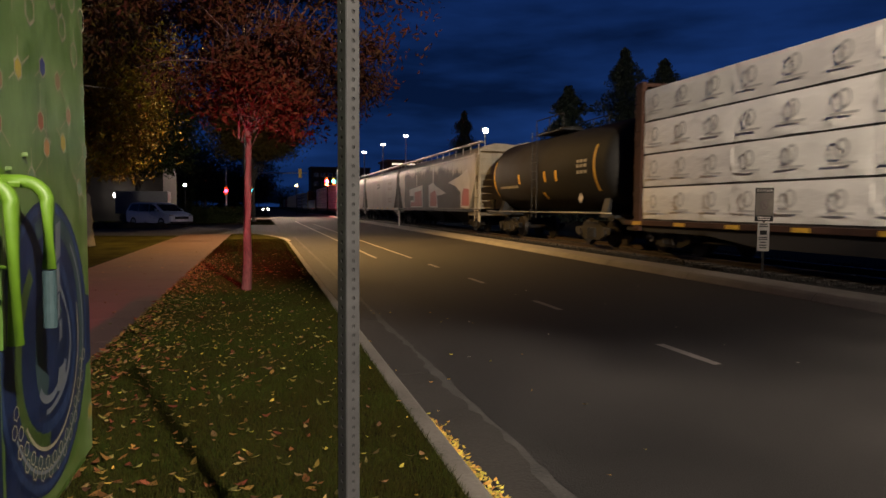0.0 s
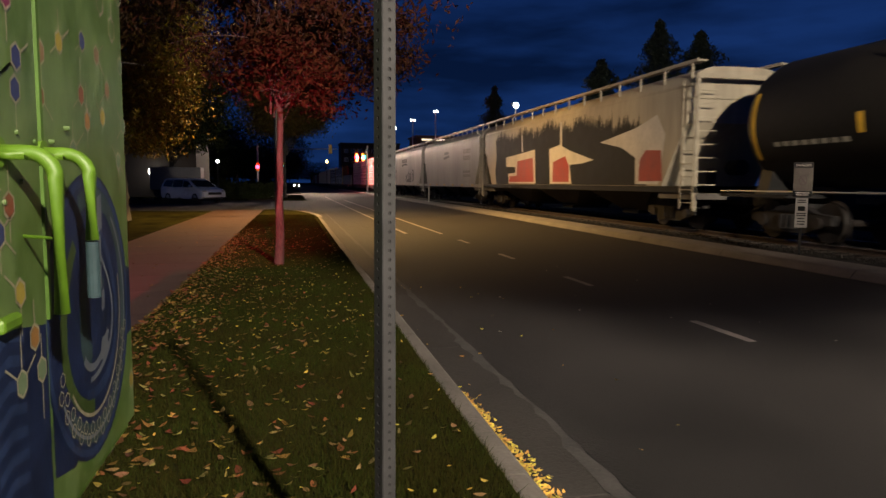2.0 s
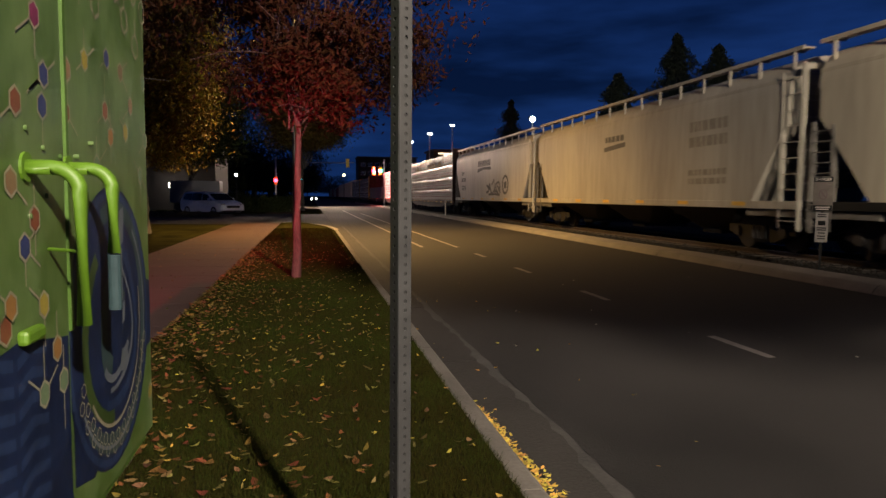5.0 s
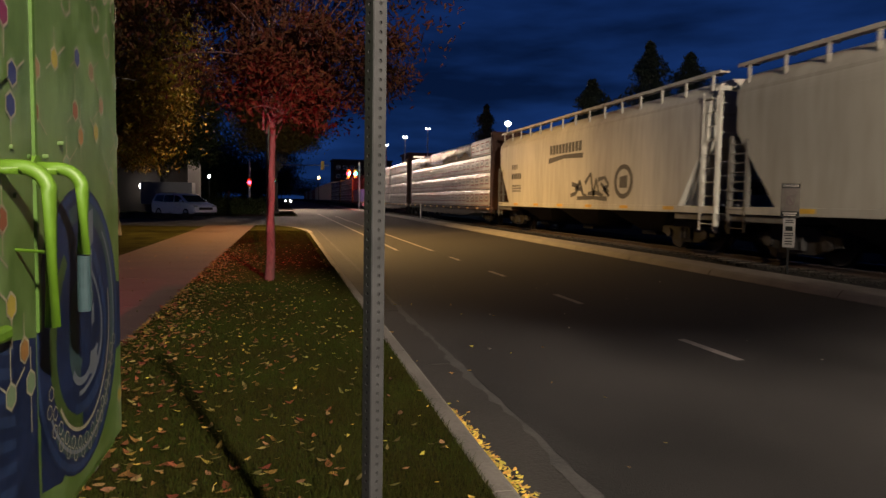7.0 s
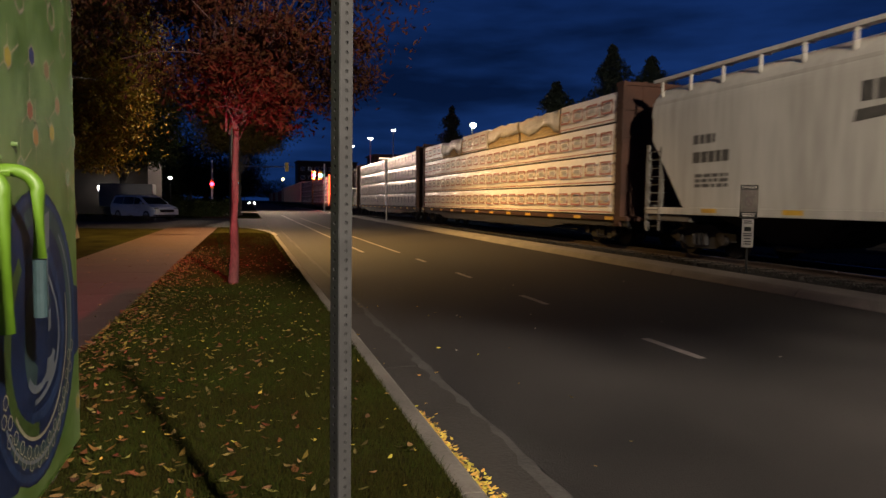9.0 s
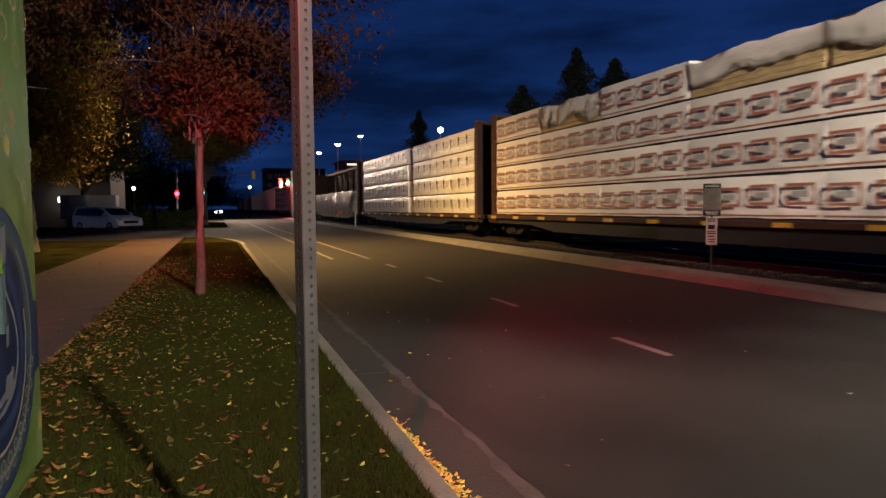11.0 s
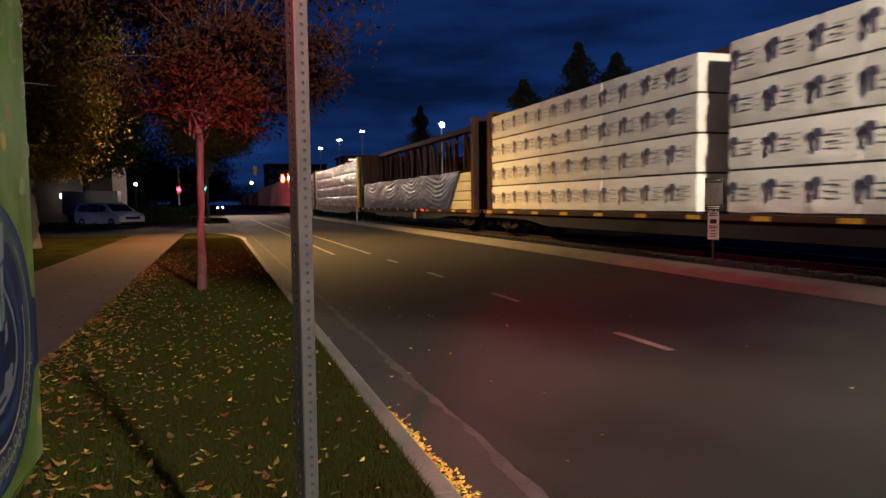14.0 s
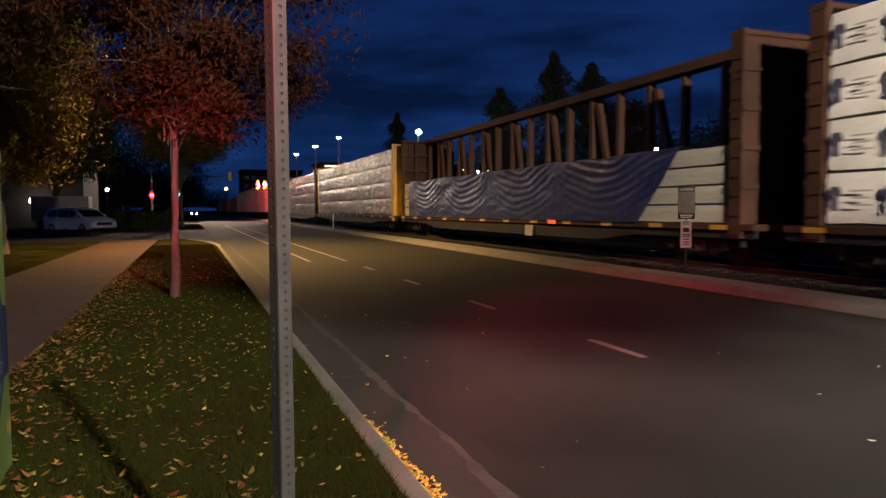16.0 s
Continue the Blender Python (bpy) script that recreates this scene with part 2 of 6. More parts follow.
glow_amber = mat("glow_amber", (1.0, 0.66, 0.25), emit=10)
glow_window = mat("glow_window", (1.0, 0.88, 0.65), emit=1.6)
glow_red = mat("glow_red", (1.0, 0.03, 0.07), emit=14)
glow_green = mat("glow_green", (0.05, 1.0, 0.72), emit=9)
glow_cyan = mat("glow_cyan", (0.10, 0.75, 0.85), emit=3)
# reflector colour with emission in place of returned lamp light
reflector_glow_red = mat("marker_red", (1.0, 0.06, 0.03), emit=1.5)


# ---- mesh helpers ----
def mesh_of(bm, material, smooth=False):
    me = bpy.data.meshes.new("mesh")
    bm.normal_update()
    bm.to_mesh(me)
    bm.free()
    for m in material if isinstance(material, (list, tuple)) else [material]:
        me.materials.append(m)
    if smooth:
        me.polygons.foreach_set("use_smooth", [True] * len(me.polygons))
    return me


def part(name, bm, material, parent, label="", smooth=False):
    """One mesh object under a thing or a part."""
    me = bm if isinstance(bm, bpy.types.Mesh) else mesh_of(bm, material, smooth)
    ob = new(name, me)
    ob.parent = parent
    if label:
        tagged(ob, label)
    return ob


def thing(name, at, label, category, group="", kind="", turn=0):
    ob = new(name)
    ob.empty_display_size = 0.2
    ob.matrix_world = pose(at[0], at[1], at[2], 0, 0, turn)
    return tagged(ob, label, category, group, kind)


def solid(name, bm, material, label, category, at=(0, 0, 0), kind="", group="", smooth=False):
    ob = new(name, mesh_of(bm, material, smooth))
    ob.location = at
    return tagged(ob, label, category, group, kind)


def box(bm, x0, x1, y0, y1, z0, z1, bevel=0.0, mi=0):
    vs = [bm.verts.new(p) for p in ((x0, y0, z0), (x1, y0, z0), (x1, y1, z0), (x0, y1, z0), (x0, y0, z1), (x1, y0, z1), (x1, y1, z1), (x0, y1, z1))]
    fs = [bm.faces.new([vs[i] for i in q]) for q in ((3, 2, 1, 0), (4, 5, 6, 7), (0, 1, 5, 4), (1, 2, 6, 5), (2, 3, 7, 6), (3, 0, 4, 7))]
    for f in fs:
        f.material_index = mi
    if bevel:
        es = {e for f in fs for e in f.edges}
        bmesh.ops.bevel(bm, geom=list(es), offset=bevel, segments=2, affect="EDGES", profile=0.5)
    return bm


def tube(bm, a, b, r0, r1=None, n=10, mi=0, caps=True):
    a, b = Vector(a), Vector(b)
    r1 = r0 if r1 is None else r1
    q = (b - a).to_track_quat("Z", "Y").to_matrix()
    rings = []
    for c, r in ((a, r0), (b, r1)):
        rings.append([bm.verts.new(c + q @ Vector((r * math.cos(2 * math.pi * i / n), r * math.sin(2 * math.pi * i / n), 0))) for i in range(n)])
    for i in range(n):
        j = (i + 1) % n
        bm.faces.new((rings[0][i], rings[0][j], rings[1][j], rings[1][i])).material_index = mi
    if caps:
        bm.faces.new(rings[0][::-1]).material_index = mi
        bm.faces.new(rings[1]).material_index = mi
    return bm


def sweep(bm, pts, r, n=8, mi=0):
    """A round bar along points."""
    pts = [Vector(p) for p in pts]
    rings = []
    for k, p in enumerate(pts):
        d = (pts[min(k + 1, len(pts) - 1)] - pts[max(k - 1, 0)]).normalized()
        q = d.to_track_quat("Z", "Y").to_matrix()
        rr = r[k] if isinstance(r, (list, tuple)) else r
        rings.append([bm.verts.new(p + q @ Vector((rr * math.cos(2 * math.pi * i / n), rr * math.sin(2 * math.pi * i / n), 0))) for i in range(n)])
    for k in range(len(rings) - 1):
        for i in range(n):
            j = (i + 1) % n
            bm.faces.new((rings[k][i], rings[k][j], rings[k + 1][j], rings[k + 1][i])).material_index = mi
    bm.faces.new(rings[0][::-1]).material_index = mi
    bm.faces.new(rings[-1]).material_index = mi
    return bm


def prism(bm, prof, axis, a, b, mi=0):
    """A profile of two coordinates pushed from a to b along the axis 'x', 'y' or 'z'."""
    def at(p, v):
        return {"x": (v, p[0], p[1]), "y": (p[0], v, p[1]), "z": (p[0], p[1], v)}[axis]
    r0, r1 = [bm.verts.new(at(p, a)) for p in prof], [bm.verts.new(at(p, b)) for p in prof]
    k = len(prof)
    for i in range(k):
        j = (i + 1) % k
        bm.faces.new((r0[i], r0[j], r1[j], r1[i])).material_index = mi
    bm.faces.new(r0[::-1]).material_index = mi
    bm.faces.new(r1).material_index = mi
    bmesh.ops.recalc_face_normals(bm, faces=bm.faces)
    return bm


def B():
    return bmesh.new()


def leaf_mesh(centres, sizes, rng, material, flat=False, shape=0.55):
    """Many small bent leaves, each its own island."""
    k = len(centres)
    ang = rng.uniform(0, 2 * np.pi, k)
    if flat:
        u = np.stack([np.cos(ang), np.sin(ang), rng.normal(0, 0.18, k)], 1)
        nrm = np.stack([rng.normal(0, 0.25, k), rng.normal(0, 0.25, k), np.ones(k)], 1)
    else:
        u = rng.normal(size=(k, 3))
        u[:, 2] -= 0.5
        nrm = rng.normal(size=(k, 3))
    u /= np.linalg.norm(u, axis=1, keepdims=True)
    v = np.cross(nrm, u)
    v /= np.linalg.norm(v, axis=1, keepdims=True) + 1e-9
    w = np.cross(u, v)
    s = sizes[:, None]
    c = centres
    if flat:
        # six-sided curled leaf
        up, curl = np.array([0.0, 0.0, 1.0]), rng.uniform(0.05, 0.55, (k, 1)) * s
        thin = shape * rng.uniform(0.45, 0.95, (k, 1)) * s
        ring = [c - u * s + up * curl, c - u * s * 0.35 + v * thin * 0.8, c + u * s * 0.35 + v * thin * 0.7 + up * curl * 0.3, c + u * s * 1.05 + up * curl * 0.9, c + u * s * 0.4 - v * thin * 0.75, c - u * s * 0.3 - v * thin * 0.7 + up * curl * 0.4]
        verts = np.stack(ring, 1).reshape(-1, 3)
        base = np.arange(k)[:, None] * 6
        faces = np.concatenate([base + np.array(q) for q in ((0, 1, 5), (1, 4, 5), (1, 2, 4), (2, 3, 4))], 0)
        me = bpy.data.meshes.new("leaves")
        me.from_pydata(verts.tolist(), [], faces.tolist())
        me.materials.append(material)
        return me
    verts = np.stack([c - u * s, c + v * s * shape * 0.6 + w * s * 0.18, c + u * s, c - v * s * shape * 0.6 + w * s * 0.18], 1).reshape(-1, 3)
    base = np.arange(k)[:, None] * 4
    faces = np.concatenate([base + np.array([0, 1, 2]), base + np.array([0, 2, 3])], 0)
    me = bpy.data.meshes.new("leaves")
    me.from_pydata(verts.tolist(), [], faces.tolist())
    me.materials.append(material)
    return me

# ---- ground, road, kerbs ----
def sheet(name, x0, x1, y0, y1, z, material, label, category, thick=0.3):
    return solid(name, box(B(), x0, x1, y0, y1, z - thick, z), material, label, category, kind="structure")


sheet("ground", -1500, 1500, -600, 2500, -0.03, earth, "dark bare ground reaching to the horizon", "ground")
sheet("road", 1.3, 9.9, -60, 420, 0.0, asphalt, "worn dark grey asphalt street with white lane marks", "road", 0.02)
sheet("side_street", -60, 1.29, 27.5, 58.0, 0.006, asphalt, "dark asphalt driveway opening off the street", "road", 0.02)
sheet("cross_street", -60, 1.29, 74.0, 90.0, 0.006, asphalt, "dark asphalt cross street at the far signals", "road", 0.02)


def ribbon(bm, prof, ys, shift):
    rings = [[bm.verts.new((x + shift(y), y, z)) for x, z in prof] for y in ys]
    for a, b in zip(rings, rings[1:]):
        for i in range(len(prof)):
            j = (i + 1) % len(prof)
            bm.faces.new((a[i], a[j], b[j], b[i]))
    bm.faces.new(rings[0])
    bm.faces.new(rings[-1][::-1])
    bmesh.ops.recalc_face_normals(bm, faces=bm.faces)
    return bm


def pieces(name, parent_name, label, prof, y0, y1, step, gap, material, shift):
    """A run of kerb or gutter as separate cast lengths."""
    root = thing(parent_name, (0, 0, 0), label, "kerb", kind="structure")
    y, k = y0, 0
    while y < y1:
        part(name, ribbon(B(), prof, [y, min(y + step - gap, y1)], shift), material, root)
        y += step
        k += 1
    return root


LEFT_KERB = [(1.135, -0.05), (1.135, 0.145), (1.15, 0.153), (1.235, 0.150), (1.262, 0.132), (1.30, 0.008), (1.30, -0.05)]
pieces("kerb_length", "kerb_left", "grey cast concrete kerb along the grass verge", LEFT_KERB, -6, 27.9, 3.05, 0.012, kerb_concrete, lambda y: 0)
pieces("gutter_slab", "gutter", "dark stained concrete gutter beside the kerb", [(1.302, -0.05), (1.302, 0.010), (1.745, 0.014), (1.745, -0.05)], -6, 75, 3.05, 0.012, gutter_concrete, lambda y: 0)
RIGHT_KERB = [(0.0, -0.05), (0.0, 0.012), (0.07, 0.10), (0.12, 0.135), (0.16, 0.145), (0.78, 0.155), (0.80, -0.05)]
pieces("kerb_length", "kerb_right", "broad pale concrete kerb along the railway", RIGHT_KERB, -12, 150, 3.6, 0.02, concrete, lambda y: 8.98 + 0.0140 * min(max(y - 6, -18), 46))

# worn pale lip where the gutter meets the asphalt
lip = B()
lip_rng = random.Random(21)
for k in range(260):
    y0, y1 = -2 + k * 0.14, -2 + (k + 1) * 0.14
    if k == 0:
        edge = (1.69, 1.765)
    nxt = (1.695 + 0.02 * math.sin(k * 0.31) + lip_rng.uniform(-0.03, 0.03), 1.765 + lip_rng.uniform(-0.012, 0.014))
    lip.faces.new([lip.verts.new(p) for p in ((edge[0], y0, 0.0165), (edge[1], y0, 0.0165), (nxt[1], y1, 0.0165), (nxt[0], y1, 0.0165))])
    edge = nxt
solid("gutter_lip", lip, mat("worn_concrete", (0.0345, 0.031, 0.028), 0.9, var=0.35, scale=3, fine=40, bump=0.3), "worn pale edge of the concrete gutter", "kerb", kind="structure")

# dark sealed joint along the gutter
seal = B()
edge = 1.96
for k in range(150):
    nxt = 1.95 + 0.05 * math.sin(k * 0.17) + lip_rng.uniform(-0.03, 0.03)
    seal.faces.new([seal.verts.new(p) for p in ((1.782, -2 + k * 0.16, 0.004), (edge, -2 + k * 0.16, 0.004), (nxt, -1.84 + k * 0.16, 0.004), (1.782, -1.84 + k * 0.16, 0.004))])
    edge = nxt
solid("joint_seal", seal, mat("sealed_asphalt", (0.0175, 0.0155, 0.0147), 0.8, var=0.35, scale=1.2, fine=70, bump=0.4, spec=0.25), "dark worn asphalt strip along the gutter", "road", kind="structure")

# rounded kerb end at the driveway
nose = B()
arc = [(1.22 - 2.36 * (1 - math.cos(a)), 27.9 + 7.6 * math.sin(a)) for a in np.linspace(0, math.pi / 2, 15)]
arc += [(-1.24, 35.5)]
for (xa, ya), (xb, yb) in zip(arc, arc[1:]):
    d = Vector((xb - xa, yb - ya, 0)).normalized()
    s = Vector((d.y, -d.x, 0)) * 0.09
    vs = [nose.verts.new(Vector((x, y, z)) + k * s) for z in (-0.05, 0.152) for x, y, k in ((xa, ya, -1), (xa, ya, 1), (xb, yb, 1), (xb, yb, -1))]
    for q in ((0, 1, 2, 3), (4, 5, 6, 7), (0, 1, 5, 4), (1, 2, 6, 5), (2, 3, 7, 6), (3, 0, 4, 7)):
        nose.faces.new([vs[i] for i in q])
bmesh.ops.recalc_face_normals(nose, faces=nose.faces)
solid("kerb_nose", nose, concrete, "rounded concrete kerb end at the driveway", "kerb", kind="structure")


def verge(name, x0, x1, y0, y1, label, round_end=0.0, reach=0.0):
    """A strip of uneven turf."""
    nx, ny = max(2, int((x1 - x0) / 0.25)), max(2, int((y1 - y0) / 0.35))
    bm = B()
    grid = {}
    for i in range(nx + 1):
        for j in range(ny + 1):
            x, y = x0 + (x1 - x0) * i / nx, y0 + (y1 - y0) * j / ny
            if round_end:
                lim = y1 - (reach or round_end) * (1 - math.sqrt(max(0, 1 - max(0, (x - (x1 - round_end)) / round_end) ** 2)))
                y = y0 + (lim - y0) * j / ny
            grid[i, j] = bm.verts.new((x, y, 0.150 + 0.012 * noise.noise((x * 1.7, y * 1.7, 3)) + 0.02 * math.sin(math.pi * i / nx)))
    for i in range(nx):
        for j in range(ny):
            bm.faces.new((grid[i, j], grid[i + 1, j], grid[i + 1, j + 1], grid[i, j + 1]))
    rim = [grid[i, 0] for i in range(nx + 1)] + [grid[nx, j] for j in range(1, ny + 1)] + [grid[i, ny] for i in range(nx - 1, -1, -1)] + [grid[0, j] for j in range(ny - 1, 0, -1)]
    low = [bm.verts.new((v.co.x, v.co.y, -0.1)) for v in rim]
    for k in range(len(rim)):
        m = (k + 1) % len(rim)
        bm.faces.new((rim[m], rim[k], low[k], low[m]))
    return solid(name, bm, soil, label, "lawn", kind="structure", smooth=True)


verge("verge", -1.24, 1.13, -5, 35.4, "narrow dark grass verge strewn with leaves", 2.36, 7.6)
verge("lawn", -22.0, -3.46, 2, 33.5, "dim lawn beside the footpath")
verge("verge_far", -1.24, 1.1, 58.2, 73.8, "dark grass strip beyond the driveway")
verge("lawn_far", -30.0, -3.46, 58.2, 73.5, "dark lawn beyond the driveway")
walk_root = thing("footpath", (0, 0, 0), "concrete footpath beside the verge, red lamp light put into its colour", "pavement", kind="structure")
slab = mesh_of(box(B(), -3.45, -1.25, 0, 1.515, -0.1, 0.150, 0.008), walk_concrete)
for k in range(-3, 50):
    if 34.0 < k * 1.525 < 58:
        continue
    part("paving_slab", slab, None, walk_root).location = (0, k * 1.525, 0)

# lane marks
def mark(x, y0, y1, w=0.105):
    bm = B()
    nseg = max(2, int((y1 - y0) / 0.25))
    left = [bm.verts.new((x - w / 2 + random.uniform(-0.006, 0.006), y0 + (y1 - y0) * k / nseg, 0.005)) for k in range(nseg + 1)]
    right = [bm.verts.new((x + w / 2 + random.uniform(-0.006, 0.006), y0 + (y1 - y0) * k / nseg, 0.005)) for k in range(nseg + 1)]
    for k in range(nseg):
        bm.faces.new((left[k], right[k], right[k + 1], left[k + 1]))
    return bm


for k in range(-1, 4):
    solid("lane_dash", mark(4.5, 5.9 + 3.66 * k, 6.93 + 3.66 * k), line_paint, "short worn white dash on the asphalt", "road marking", kind="structure", group="lane dashes")
solid("lane_line", mark(3.46, 20.3, 72), line_paint, "long white lane line on the asphalt", "road marking", kind="structure")
solid("lane_line", mark(4.5, 20.1, 60), line_paint, "long white lane line on the asphalt", "road marking", kind="structure")

# ---- railway ----
TRACK_X, RAIL_Z = 12.2, 0.25
bm = B()
prism(bm, [(9.4, -0.1), (9.78, 0.05), (10.6, 0.07), (10.9, 0.115), (13.5, 0.115), (14.2, 0.0), (20, -0.02), (20, -0.1)], "y", -60, 420)
solid("trackbed", bm, ballast_mat, "dark crushed stone trackbed under the rails", "ballast", kind="structure")
rails = thing("railway_track", (0, 0, 0), "steel rails on dark timber ties", "railway track", kind="structure")
tie = mesh_of(box(B(), TRACK_X - 1.28, TRACK_X + 1.28, -0.11, 0.11, 0.0, 0.125, 0.01), tie_wood)
for k in range(150):
    part("tie", tie, None, rails).location = (0, 0.4 + k * 0.55, 0)
for sx in (-1, 1):
    x = TRACK_X + sx * 0.7525
    prof = [(x - 0.07, 0.115), (x + 0.07, 0.115), (x + 0.07, 0.128), (x + 0.012, 0.145), (x + 0.012, 0.205), (x + 0.035, 0.215), (x + 0.036, 0.24), (x + 0.028, RAIL_Z - 0.004), (x - 0.028, RAIL_Z - 0.004), (x - 0.036, 0.24), (x - 0.035, 0.215), (x - 0.012, 0.205), (x - 0.012, 0.145), (x - 0.07, 0.128)]
    part("rail", prism(B(), prof, "y", -60, 420), rail_rust, rails)
    part("rail_head", box(B(), x - 0.026, x + 0.026, -60, 420, RAIL_Z - 0.0045, RAIL_Z), rail_steel, rails, "polished bright rail head")

# ---- rolling stock ----
# A car's origin is on the rail at its leading end; it reaches back along +y; the side towards the street is -x.
def shift_at(t):
    return 8.03 * t + 0.0106 * t * t


def ring_body(bm, stations, mi=0):
    """A skin through rings of equal length."""
    rings = [[bm.verts.new(p) for p in st] for st in stations]
    n = len(rings[0])
    for a, b in zip(rings, rings[1:]):
        for i in range(n):
            j = (i + 1) % n
            bm.faces.new((a[i], a[j], b[j], b[i])).material_index = mi
    bm.faces.new(rings[0][::-1]).material_index = mi
    bm.faces.new(rings[-1]).material_index = mi
    bmesh.ops.recalc_face_normals(bm, faces=bm.faces)
    return bm


def truck_meshes():
    frame_bm = B()
    for sx in (-1, 1):
        x = sx * 1.02
        prism(frame_bm, [(-1.25, 0.42), (-1.25, 0.62), (-0.75, 0.66), (-0.45, 0.80), (0.45, 0.80), (0.75, 0.66), (1.25, 0.62), (1.25, 0.42), (0.95, 0.40), (0.50, 0.22), (-0.50, 0.22), (-0.95, 0.40)], "x", x - 0.09, x + 0.09)
    box(frame_bm, -1.0, 1.0, -0.2, 0.2, 0.48, 0.85, 0.03)
    spring_bm = B()
    tube(spring_bm, (0, 0, 0.30), (0, 0, 0.62), 0.075, n=8)
    axle_bm = B()
    tube(axle_bm, (-1.12, 0, 0), (1.12, 0, 0), 0.08, n=8)
    for sx in (-1, 1):
        tube(axle_bm, (sx * 0.70, 0, 0), (sx * 0.82, 0, 0), 0.457, 0.43, n=24)
        tube(axle_bm, (sx * 0.68, 0, 0), (sx * 0.70, 0, 0), 0.485, n=24)
        tube(axle_bm, (sx * 1.08, 0, 0), (sx * 1.17, 0, 0), 0.13, n=10)
    return mesh_of(frame_bm, under_mat), mesh_of(spring_bm, under_mat), mesh_of(axle_bm, mat("wheel_steel", (0.022, 0.017, 0.014), 0.6, 0.4, var=0.3, scale=4, fine=30, bump=0.2))


TRUCK = truck_meshes()


def coupler_mesh():
    bm = B()
    box(bm, -0.09, 0.09, -0.65, 0.6, 0.72, 0.92, 0.02)
    box(bm, -0.17, 0.15, -0.80, -0.55, 0.68, 0.96, 0.04)
    tube(bm, (0.3, 0.3, 0.75), (0.25, -0.6, 0.45), 0.03, n=6)
    return mesh_of(bm, under_mat)


COUPLER = coupler_mesh()


def running_gear(car, length, inset=2.3):
    for y in (inset, length - inset):
        tr = part("truck", TRUCK[0], None, car, "dark cast steel truck")
        tr.location = (0, y, 0)
        for dy in (-0.2, 0, 0.2):
            part("spring", TRUCK[1], None, tr).location = (-1.13, dy, 0)
        for dy in (-0.87, 0.87):
            part("wheelset", TRUCK[2], None, tr).location = (0, dy, 0.457)
    part("coupler", COUPLER, None, car)
    c = part("coupler", COUPLER, None, car)
    c.matrix_local = pose(0, length, 0, 0, 0, 180)


def ladder(bm, x, y0, y1, z0, z1, n):
    for y in (y0, y1):
        box(bm, x - 0.012, x + 0.012, y - 0.022, y + 0.022, z0, z1)
    for k in range(n):
        z = z0 + (z1 - z0) * (k + 0.5) / n
        box(bm, x - 0.010, x + 0.010, y0, y1, z - 0.010, z + 0.010)
    return bm


def decal(car, name, polys, material, x, label="", split=False):
    """Flat painted shapes on the street side, as lists of (y, z)."""
    if split:
        for p in polys:
            decal(car, name, [p], material, x, label)
        return None
    bm = B()
    for p in polys:
        bm.faces.new([bm.verts.new((x, y, z)) for y, z in p])
    bmesh.ops.recalc_face_normals(bm, faces=bm.faces)
    for f in bm.faces:
        if f.normal.x > 0:
            f.normal_flip()
    return part(name, bm, material, car, label)


def bar(y, z, w, h):
    return [(y, z), (y - w, z), (y - w, z + h), (y, z + h)]


W = 1.545


